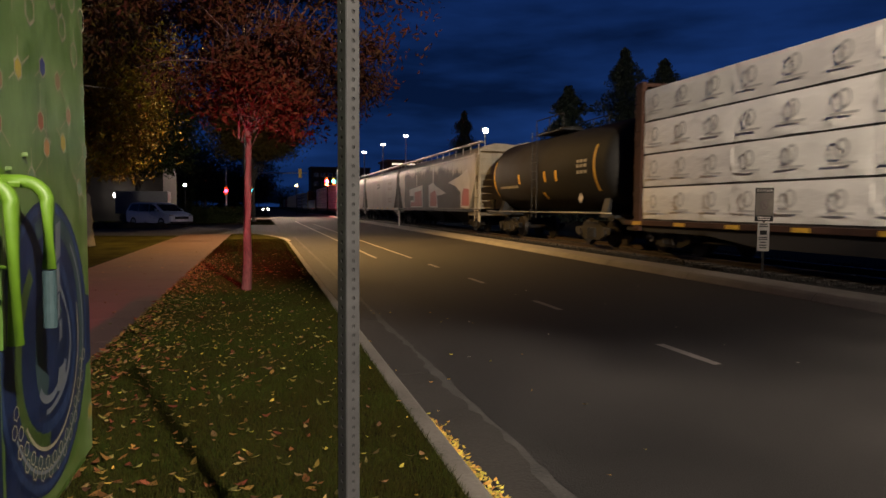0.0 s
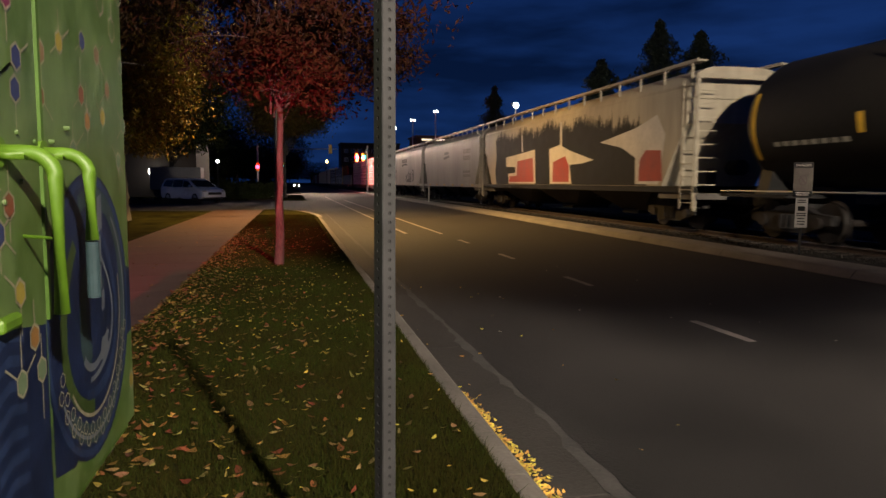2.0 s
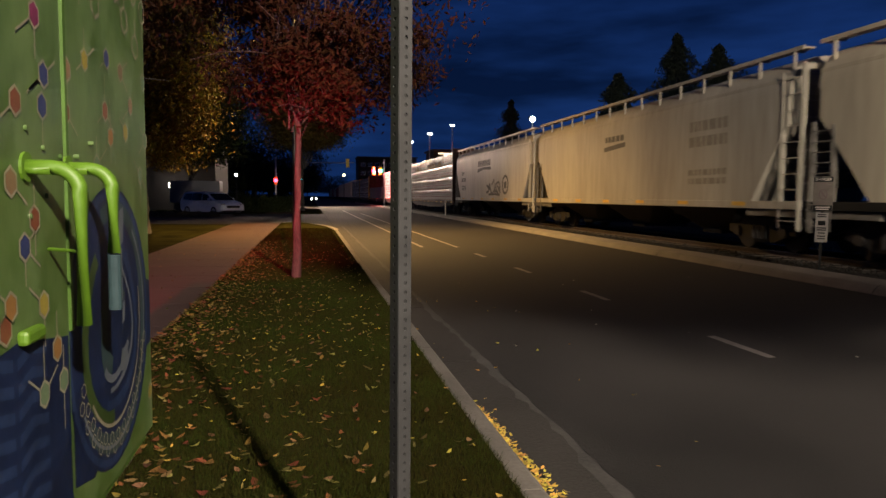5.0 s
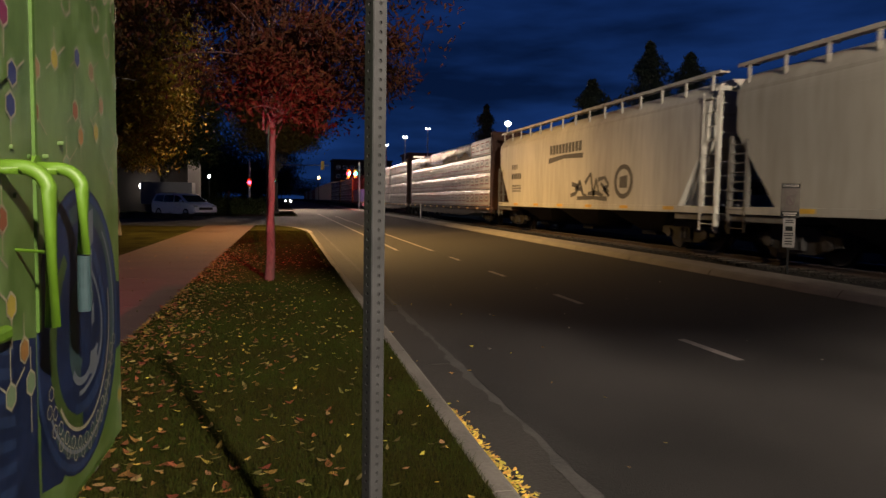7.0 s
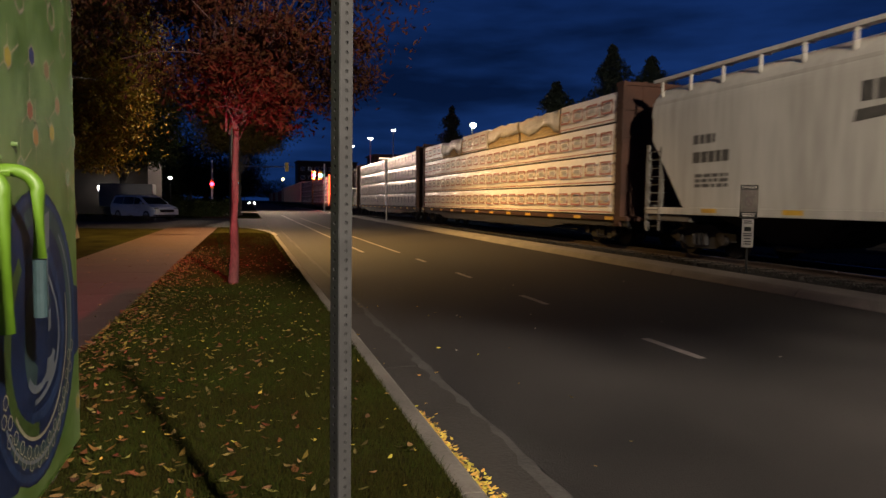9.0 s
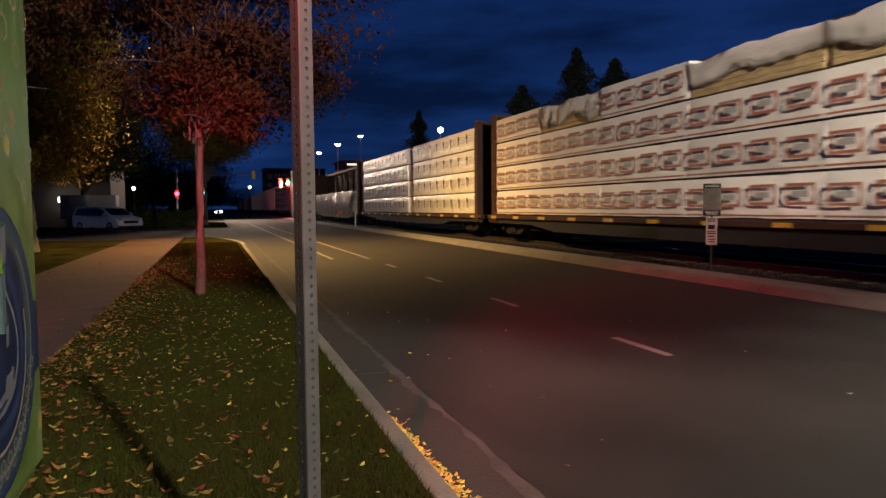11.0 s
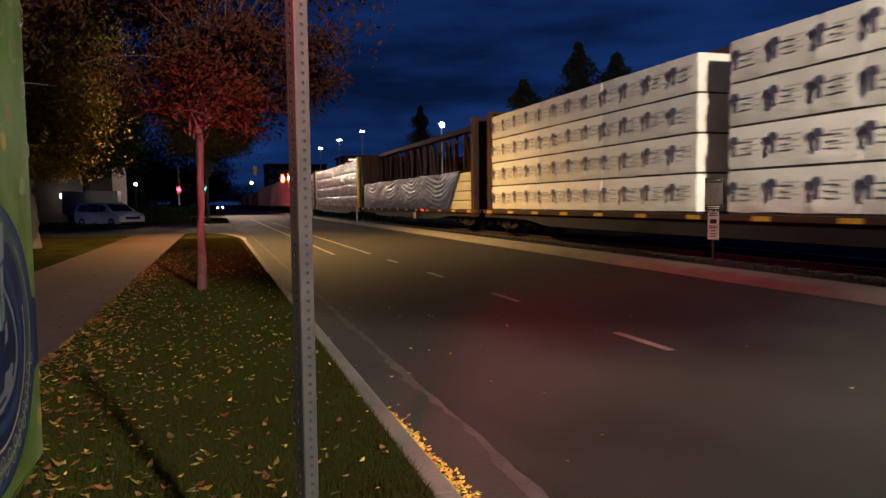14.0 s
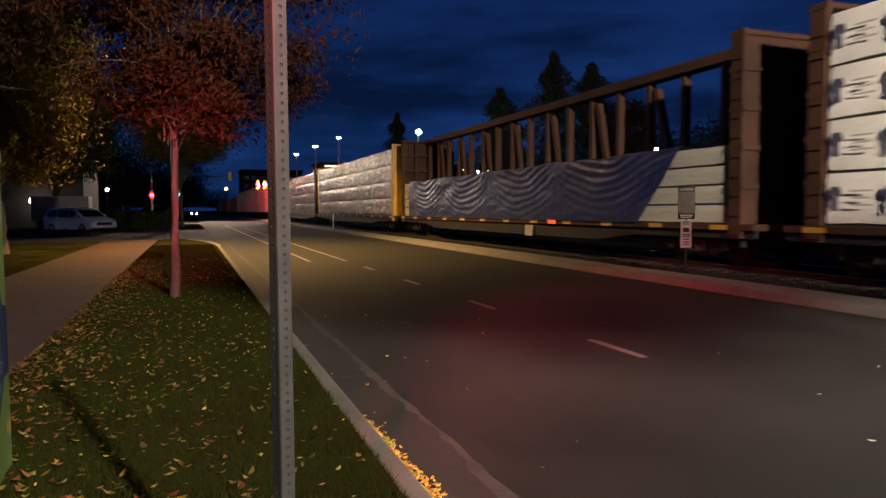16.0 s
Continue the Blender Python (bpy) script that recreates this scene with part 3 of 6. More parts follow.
def hopper(u, length, paint, end_paint, label, stripe=False, sill_paint=None):
    car = thing("covered_hopper_car", (TRACK_X, u, RAIL_Z), label, "freight car", "cars of the freight train")
    L = length
    eave, sill = 3.60, 1.22
    # side and slope sheets
    body = B()
    prof = [(0.55, eave), (0.55, 2.95), (1.75, sill), (L - 1.75, sill), (L - 0.32, 3.0), (L - 0.32, eave)]
    prism(body, prof, "x", -W, W)
    part("body", body, paint, car, "painted steel side and slope sheets")
    # curved roof
    roof = B()
    n = 40
    cs = [(math.cos(math.pi * k / n), max(0.0, math.sin(math.pi * k / n))) for k in range(n + 1)]
    arc = [(-(W + 0.004) * math.copysign(abs(c) ** 0.5, c), eave + 0.88 * s ** 0.85) for c, s in cs]
    prism(roof, arc, "y", 0.5, L - 0.27)
    part("roof", roof, paint, car, "curved roof with rounded shoulders")
    eaves = B()
    for sx in (-1, 1):
        box(eaves, sx * 1.47 - 0.05, sx * 1.47 + 0.05, 0.45, L - 0.25, 3.90, 3.99, 0.01)
    part("top_chord", eaves, paint, car)
    # running board with its stanchions
    rb = B()
    for sx in (-1, 1):
        x = sx * 1.28
        box(rb, x - 0.13, x + 0.13, 0.3, L - 0.1, 4.56, 4.60)
        box(rb, x - 0.15, x - 0.12, 0.3, L - 0.1, 4.54, 4.63)
    part("running_board", rb, paint, car, "roof walkway on low stanchions")
    st = mesh_of(box(box(B(), -1.43, -1.38, -0.03, 0.03, 4.02, 4.58), -1.40, -1.16, -0.02, 0.02, 4.52, 4.57), paint)
    for k in range(15):
        part("stanchion", st, None, car).location = (0, 0.6 + k * (L - 1.1) / 14, 0)
    hatch = B()
    box(hatch, -0.42, 0.42, 1.2, L - 1.2, 4.44, 4.60, 0.04)
    part("hatch_cover", hatch, end_paint, car)
    # sill and hopper pockets
    s = B()
    for sx in (-1, 1):
        box(s, sx * W - 0.07 if sx > 0 else -W - 0.01, sx * W + 0.01 if sx > 0 else -W + 0.07, 0.05, L - 0.05, sill - 0.18, sill - 0.002, 0.01)
    part("side_sill", s, sill_paint or paint, car)
    bays = (L - 4.6) / 3
    for k in range(3):
        y0 = 2.3 + bays * k
        pk = ring_body(B(), [[(-W + 0.12, y0 + 0.04, sill - 0.004), (W - 0.12, y0 + 0.04, sill - 0.004), (W - 0.12, y0 + bays - 0.04, sill - 0.004), (-W + 0.12, y0 + bays - 0.04, sill - 0.004)],
                             [(-0.7, y0 + bays * 0.36, 0.42), (0.7, y0 + bays * 0.36, 0.42), (0.7, y0 + bays * 0.64, 0.42), (-0.7, y0 + bays * 0.64, 0.42)]])
        part("hopper_pocket", pk, under_mat, car, "dark hopper outlet pocket")
        gate = box(B(), -0.8, 0.8, y0 + bays * 0.40, y0 + bays * 0.60, 0.30, 0.415, 0.02)
        part("outlet_gate", gate, black_steel, car)
    # end platforms, posts and ladders
    for y0, y1, out in ((0.0, 2.0, 0.12), (L - 2.0, L, L - 0.12)):
        pf = box(B(), -W + 0.05, W - 0.05, y0 + 0.02, y1, sill - 0.36, sill - 0.19, 0.02)
        lead = y0 == 0
        # trailing ends and both platforms take the darker grey
        end_coat = end_paint if lead else end_grey
        part("end_platform", pf, end_grey, car)
        po = B()
        top_z = 4.2 if y0 == 0 else 2.9
        for sx in (-1, 1):
            box(po, sx * (W - 0.06) - 0.035, sx * (W - 0.06) + 0.035, out - 0.04, out + 0.04, 0.55, top_z, 0.01)
            inner = out + (0.62 if y0 == 0 else -0.62)
            box(po, sx * (W - 0.06) - 0.03, sx * (W - 0.06) + 0.03, inner - 0.03, inner + 0.03, sill - 0.2, top_z - 0.2)
        box(po, -W, W, out - 0.05, out + 0.05, top_z - 0.12, top_z)
        part("end_post", po, end_coat, car, "tall end posts with cross bar")
        la = ladder(B(), -W - 0.01, min(out, inner), max(out, inner), 0.6, top_z - 0.1, 10)
        part("ladder", la, end_coat, car, "steel side ladder")
        rung = mesh_of(box(B(), -W + 0.1, -W + 0.65, out - 0.02, out + 0.02, -0.014, 0.014), end_coat)
        for k in range(9 if y0 == 0 else 5):
            part("end_rung", rung, None, car).location = (0, 0, 0.9 + k * 0.36)
    part("brake_reservoir", tube(B(), (0.2, 0.5, 1.75), (0.2, 1.0, 1.75), 0.22, n=14), under_mat, car)
    part("brake_cylinder", tube(B(), (-0.5, 0.9, 1.25), (-0.5, 0.9, 1.7), 0.14, n=10), under_mat, car)
    ce = box(B(), -0.25, 0.25, 0.1, L - 0.1, 0.75, 1.02, 0.02)
    part("centre_sill", ce, under_mat, car)
    running_gear(car, L, 1.95)
    if stripe:
        decal(car, "reflector", [bar(y, sill - 0.12, 0.55, 0.1) for y in np.arange(2.5, L - 1, 2.6)], yellow_paint, -W - 0.014, "yellow reflective strip", True)
    return car


CARS = []
# leading lumber car, tank car and three hoppers
HL = 17.75


def text_bars(car, name, y, z, w, h, rows, material, x):
    """Unreadable stencilled writing as plain bars."""
    polys = []
    for r in range(rows):
        yy = y
        while yy > y - w + 0.05:
            ww = min(random.uniform(0.12, 0.32), yy - (y - w))
            polys.append(bar(yy, z - r * h * 1.5, ww, h))
            yy -= ww + 0.06
    return decal(car, name, polys, material, x, "", True)


def lumber_package(length, height, depth, style, seed):
    """A wrapped stack of boards: slack film, printed marks, dunnage gap below with its shade painted."""
    rg = random.Random(seed)
    bm = B()
    nx, nz = 26, 6
    x0 = -depth
    def push(y, z):
        return 0.022 * noise.noise((y * 1.3 + seed * 7, z * 2.2, seed)) + 0.016 * noise.noise((y * 4 + z * 3 + seed, z * 4, 2)) + 0.010 * noise.noise((y * 9 - z * 6, z * 8, seed)) - 0.016
    grid = {}
    for i in range(nx + 1):
        for k in range(nz + 1):
            y, z = length * i / nx, 0.05 + (height - 0.05) * k / nz
            edge = 0.025 if k in (0, nz) else 0.004 if i in (0, nx) else 0
            grid[i, k] = bm.verts.new((x0 + edge - push(y, z), min(max(y, 0.003), length - 0.003), z + (0.020 * noise.noise((y * 1.3, seed, 5)) if k == 0 else 0)))
    for i in range(nx):
        for k in range(nz):
            bm.faces.new((grid[i, k], grid[i, k + 1], grid[i + 1, k + 1], grid[i + 1, k]))
    for f in bm.faces:
        f.smooth = True
    top, low = [[bm.verts.new(grid[i, k].co) for i in range(nx + 1)] for k in (nz, 0)]
    tb, lb = [[bm.verts.new((-0.12, grid[i, k].co.y, z)) for i in range(nx + 1)] for k, z in ((nz, height), (0, 0.05))]
    for i in range(nx):
        bm.faces.new((top[i], tb[i], tb[i + 1], top[i + 1]))
        bm.faces.new((low[i + 1], lb[i + 1], lb[i], low[i]))
    for i in (0, nx):
        bm.faces.new([bm.verts.new(grid[i, k].co) for k in range(nz + 1)] + [bm.verts.new(tb[i].co), bm.verts.new(lb[i].co)])
    for f in bm.faces:
        f.normal_update()
        mid = f.calc_center_median() - Vector((-depth * 0.5, length / 2, height / 2))
        if f.normal.dot(mid) < 0:
            f.normal_flip()
    # dunnage strip, near-black so that the gap's shade is in the colour
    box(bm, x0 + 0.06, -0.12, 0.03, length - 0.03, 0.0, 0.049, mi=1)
    # printed marks
    xs = x0 - 0.044

    def poly(pts, mi):
        f = bm.faces.new([bm.verts.new((xs, y, z)) for y, z in pts])
        f.normal_update()
        f.material_index = mi
        if f.normal.x > 0:
            f.normal_flip()

    def loop(cy, cz, ry, rz, th, n, mi, turn=0.0):
        for k in range(n):
            a, b = 2 * math.pi * k / n + turn, 2 * math.pi * (k + 1) / n + turn
            poly([(cy + ry * math.cos(a), cz + rz * math.sin(a)), (cy + ry * math.cos(b), cz + rz * math.sin(b)), (cy + (ry - th) * math.cos(b), cz + (rz - th) * math.sin(b)), (cy + (ry - th) * math.cos(a), cz + (rz - th) * math.sin(a))], mi)

    step = {"round": 1.18, "hex": 1.02, "arrow": 1.18, "plain": 1.3}[style]
    count = max(1, round(length / step))
    step = length / count
    off = 0.0
    for c in range(count):
        cy, cz = off + step * (c + 0.5), height * 0.55 + rg.uniform(-0.02, 0.02)
        if style == "round":
            loop(cy, cz + 0.05, 0.17, 0.20, 0.06, 14, 2)
            poly([(cy - 0.34, cz - 0.25), (cy + 0.34, cz - 0.25), (cy + 0.34, cz - 0.20), (cy - 0.34, cz - 0.20)], 2)
        elif style == "hex":
            hx = [(-0.35, 0), (-0.35, 0.21), (0.35, 0.21), (0.35, 0), (0.35, -0.21), (-0.35, -0.21)]
            hi = [(-0.325, 0), (-0.255, 0.15), (0.255, 0.15), (0.325, 0), (0.255, -0.15), (-0.255, -0.15)]
            for e in range(6):
                a, b, ia, ib = hx[e], hx[(e + 1) % 6], hi[e], hi[(e + 1) % 6]
                poly([(cy + a[0], cz + a[1]), (cy + b[0], cz + b[1]), (cy + ib[0], cz + ib[1]), (cy + ia[0], cz + ia[1])], 2)
            poly([(cy - 0.20, cz - 0.06), (cy + 0.20, cz - 0.06), (cy + 0.20, cz + 0.06), (cy - 0.20, cz + 0.06)], 3)
        elif style == "arrow":
            my = cy + 0.30
            poly([(my + 0.12, cz + 0.03), (my + 0.13, cz + 0.12), (my + 0.08, cz + 0.20), (my - 0.08, cz + 0.20), (my - 0.13, cz + 0.12), (my - 0.12, cz + 0.03)], 2)
            poly([(my + 0.06, cz - 0.22), (my + 0.065, cz + 0.028), (my - 0.065, cz + 0.028), (my - 0.06, cz - 0.22)], 2)
            for r in range(3):
                e = 0.05 * (r % 2)
                poly([(cy + 0.02 - e, cz - 0.14 + r * 0.12), (cy - 0.40 + e, cz - 0.14 + r * 0.12), (cy - 0.40 + e, cz - 0.105 + r * 0.12), (cy + 0.02 - e, cz - 0.105 + r * 0.12)], 3)
        else:
            for r in range(4):
                w = rg.uniform(0.15, 0.45)
                poly([(cy - w, cz - 0.25 + r * 0.15), (cy + 0.42, cz - 0.25 + r * 0.15), (cy + 0.42, cz - 0.17 + r * 0.15), (cy - w, cz - 0.17 + r * 0.15)], 2 if r % 2 else 3)
    if style == "hex":
        poly([(0.04, 0.085), (length - 0.04, 0.085), (length - 0.04, 0.125), (0.04, 0.125)], 2)
    if style == "plain":
        poly([(0.02, height * 0.2), (length - 0.02, height * 0.2), (length - 0.02, height * 0.24), (0.02, height * 0.24)], 3)
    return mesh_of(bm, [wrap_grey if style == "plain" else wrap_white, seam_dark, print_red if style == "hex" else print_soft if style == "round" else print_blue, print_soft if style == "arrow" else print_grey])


PACKS = {}


def packs(style):
    if style not in PACKS:
        PACKS[style] = [lumber_package(float(style.split("_")[1]) if "_" in style else 3.84, 0.925, 1.40, style.split("_")[0], s) for s in range(3)]
    return PACKS[style]


DECK = 0.93


def centrebeam(u, style, label, paint, end_paint, rows=4, half_load=False, torn=False, band=False):
    """A centrebeam flat car, 25.4 m between its end sheets, loaded with wrapped lumber."""
    L = 25.3
    car = thing("centrebeam_flat_car", (TRACK_X, u - 1.05, RAIL_Z), label, "freight car", "cars of the freight train")
    dk = B()
    box(dk, -1.42, 1.42, 0.25, L - 0.25, DECK - 0.14, DECK, 0.015)
    part("deck", dk, paint, car, "steel deck with worn edge")
    ss = B()
    for sx in (-1, 1):
        prism(ss, [(0.3, DECK - 0.142), (0.3, DECK - 0.30), (4.2, DECK - 0.32), (6.0, DECK - 0.52), (L - 6.0, DECK - 0.52), (L - 4.2, DECK - 0.32), (L - 0.3, DECK - 0.30), (L - 0.3, DECK - 0.142)], "x", sx * 1.30 - 0.05, sx * 1.30 + 0.05)
    part("side_sill", ss, under_mat, car)
    decal(car, "reflector", [bar(y, DECK - 0.125, 0.5, 0.1) for y in np.arange(1.5, L - 0.6, 2.1)], yellow_paint, -1.426, "yellow reflective strip", True)
    for y0, y1 in ((0.62, 0.97), (L - 1.10, L - 0.75)):
        en = B()
        plate = y0 + 0.05 if y0 < 5 else y1 - 0.05
        box(en, -1.40, 1.40, plate - 0.03, plate + 0.03, DECK + 0.002, 4.88)
        bk = part("bulkhead", en, end_paint, car, "ribbed steel end bulkhead")
        for x in (-1.35, -0.7, 0.0, 0.7, 1.35):
            part("rib", box(B(), x - 0.07, x + 0.07, y0, y1, DECK - 0.3, 4.90, 0.01), end_paint, bk)
        for z in (1.7, 2.5, 3.3, 4.1, 4.82):
            part("cross_rib", box(B(), -1.43, 1.43, y0 - 0.03, y1 + 0.03, z - 0.05, z + 0.05), end_paint, bk)
        for k in range(10):
            part("rung", box(B(), -1.455, -1.43, y0 + 0.01, y1 - 0.01, 0.7 + k * 0.4, 0.722 + k * 0.4), end_paint, bk)
    tc = box(B(), -0.22, 0.22, 0.98, L - 1.11, 4.68, 4.94, 0.02)
    part("top_chord", tc, end_paint, car, "long steel top chord of the centre beam")
    post = mesh_of(box(B(), -0.10, 0.10, -0.09, 0.09, DECK + 0.001, 4.679, 0.01), end_paint)
    dg = B()
    q = [(-0.09, 0.11, DECK + 0.4), (0.09, 0.11, DECK + 0.4), (0.09, 0.29, DECK + 0.4), (-0.09, 0.29, DECK + 0.4)]
    r = [(-0.09, 1.05, 4.5), (0.09, 1.05, 4.5), (0.09, 1.23, 4.5), (-0.09, 1.23, 4.5)]
    ring_body(dg, [q, r])
    dg = mesh_of(dg, end_paint)
    n = 16
    for k in range(n + 1):
        y = 1.2 + k * (L - 2.5) / n
        part("beam_post", post, None, car).location = (0, y, 0)
        if k < n and k % 2 == 0:
            part("beam_brace", dg, None, car).location = (0, y, 0)
    ce = box(B(), -0.3, 0.3, 0.1, L - 0.1, 0.45, DECK - 0.15, 0.02)
    part("centre_sill", ce, under_mat, car)
    un = B()
    box(un, -1.2, -0.85, 10.2, 10.8, 0.35, 0.75, 0.03)
    tube(un, (-0.9, 12.5, 0.5), (-0.9, 13.5, 0.5), 0.18, n=12)
    tube(un, (-1.15, 3.8, 0.42), (-1.15, L - 3.8, 0.42), 0.025, n=6)
    part("brake_gear", un, under_mat, car)
    running_gear(car, L, 2.2)
    y0 = 1.05
    ms = packs(style)
    span = 3.80 + 0.045
    for tier in range(rows):
        for k in range(6):
            if torn and tier == rows - 1 and k in (1, 2, 4):
                continue
            which, y = ms, y0 + k * span
            if band:
                which = packs("arrow_3.22") if k < 3 else packs("arrow_4.14")
                y = y0 - 0.05 + k * 3.225 if k < 3 else y0 + 10.65 + (k - 3) * 4.15
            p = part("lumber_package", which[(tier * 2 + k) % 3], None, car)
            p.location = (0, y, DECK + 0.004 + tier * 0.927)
    far = box(B(), 0.12, 1.36, y0 + 0.1, L - 1.1, DECK + 0.004, DECK + 0.927 * rows - 0.05, 0.03)
    part("lumber_package", far, wrap_white, car, "far side stack of wrapped lumber")
    if torn:
        torn_top(car, y0, span, DECK + 0.927 * (rows - 1), ms)
    return car


def torn_top(car, y0, span, z, ms):
    """Top tier with split film: bare yellow boards, dark folds and loose flaps."""
    for k in (1, 2, 4):
        y = y0 + k * span
        for r in range(6):
            for c in range(4):
                bd = box(B(), -1.36 + c * 0.30, -1.36 + c * 0.30 + 0.285, y + 0.05 + random.uniform(0, 0.06), y + 3.75, z + 0.05 + r * 0.118, z + 0.05 + r * 0.118 + 0.108)
                part("board", bd, lumber_raw, car, "bare yellow board under split film")
        fl = B()
        n, m = 26, 8
        g = {}
        for i in range(n + 1):
            for j in range(m + 1):
                a = j / m
                yy = y + 3.8 * i / n
                hang = 0.55 + 0.42 * noise.noise((yy * 1.1, 4.2, 0))
                g[i, j] = fl.verts.new((-0.2 - 1.22 * min(1, a * 1.6) - 0.05 * noise.noise((yy * 2.5, a * 3, 1)), yy, z + 0.86 + 0.15 * noise.noise((yy * 1.2, a * 2, 8)) + 0.07 * noise.noise((yy * 3.7, a * 3, 2)) - max(0, a - 0.62) / 0.38 * hang))
        for i in range(n):
            for j in range(m):
                fl.faces.new((g[i, j], g[i + 1, j], g[i + 1, j + 1], g[i, j + 1]))
        bmesh.ops.solidify(fl, geom=fl.faces[:], thickness=0.012)
        part("torn_film", fl, wrap_white, car, "loose torn white lumber film", smooth=True)


def tarped(u):
    """Centrebeam car with a low load under blue tarpaulin, its truss showing above."""
    car = centrebeam(u, "plain", "brown centrebeam flat car with a low load under blue tarpaulin", rust_brown, rust_brown, rows=0)
    pale = mat("pale_lumber", (0.52, 0.50, 0.40), 0.6, var=0.2, scale=1, fine=10, bump=0.2, stretch=(5, 0.6, 8))
    stack = mesh_of(box(B(), -1.36, -0.14, 0, 4.55, 0, 0.385, 0.02), pale)
    for r in range(4):
        for k in range(5):
            part("lumber_package", stack, None, car).location = (0, 1.15 + k * 4.65, DECK + 0.01 + r * 0.42)
    tp = B()
    n, m = 170, 44
    g = {}
    for i in range(n + 1):
        for j in range(m + 1):
            y = 3.2 + 20.0 * i / n
            a = j / m
            u = ((y - 3.2) % 5.0) / 5.0 * 2 - 1
            sag = a - 0.42 * u * u + 0.06 * noise.noise((y * 0.9, a * 2, 5))
            deep = (1 - u * u) * 0.75 + 0.25
            fold = 0.020 * deep * math.sin(46 * sag + 1.5 * noise.noise((y * 0.7, a, 9))) * (0.35 + 0.65 * a) + 0.03 * noise.noise((y * 0.8 + a * 2.0, a * 3, 1)) + 0.016 * noise.noise((y * 5, a * 9, 3))
            top = DECK + 1.78 - 0.06 * (1 - u * u) + 0.03 * noise.noise((y, 0, 6))
            g[i, j] = tp.verts.new((-1.46 + fold * (0.4 + a), y + (1.6 * (0.5 - a) * max(0.0, 1 - i / 12)), DECK - 0.02 + (top - DECK) * a))
        g[i, m + 1] = tp.verts.new((-0.2, 3.2 + 20.0 * i / n, DECK + 1.78))
    for i in range(n):
        for j in range(m + 1):
            tp.faces.new((g[i, j], g[i, j + 1], g[i + 1, j + 1], g[i + 1, j]))
    bmesh.ops.recalc_face_normals(tp, faces=tp.faces)
    part("tarpaulin", tp, tarp_blue, car, "creased glossy blue tarpaulin", smooth=True)
    part("marker", box(B(), -1.47, -1.43, 8.2, 8.6, DECK - 0.12, DECK - 0.02), reflector_glow_red, car, "small red reflector given a glow of its own")
    part("number_board", box(B(), -1.45, -1.42, 9.7, 10.2, DECK - 0.55, DECK - 0.2), sign_white, car)
    return car


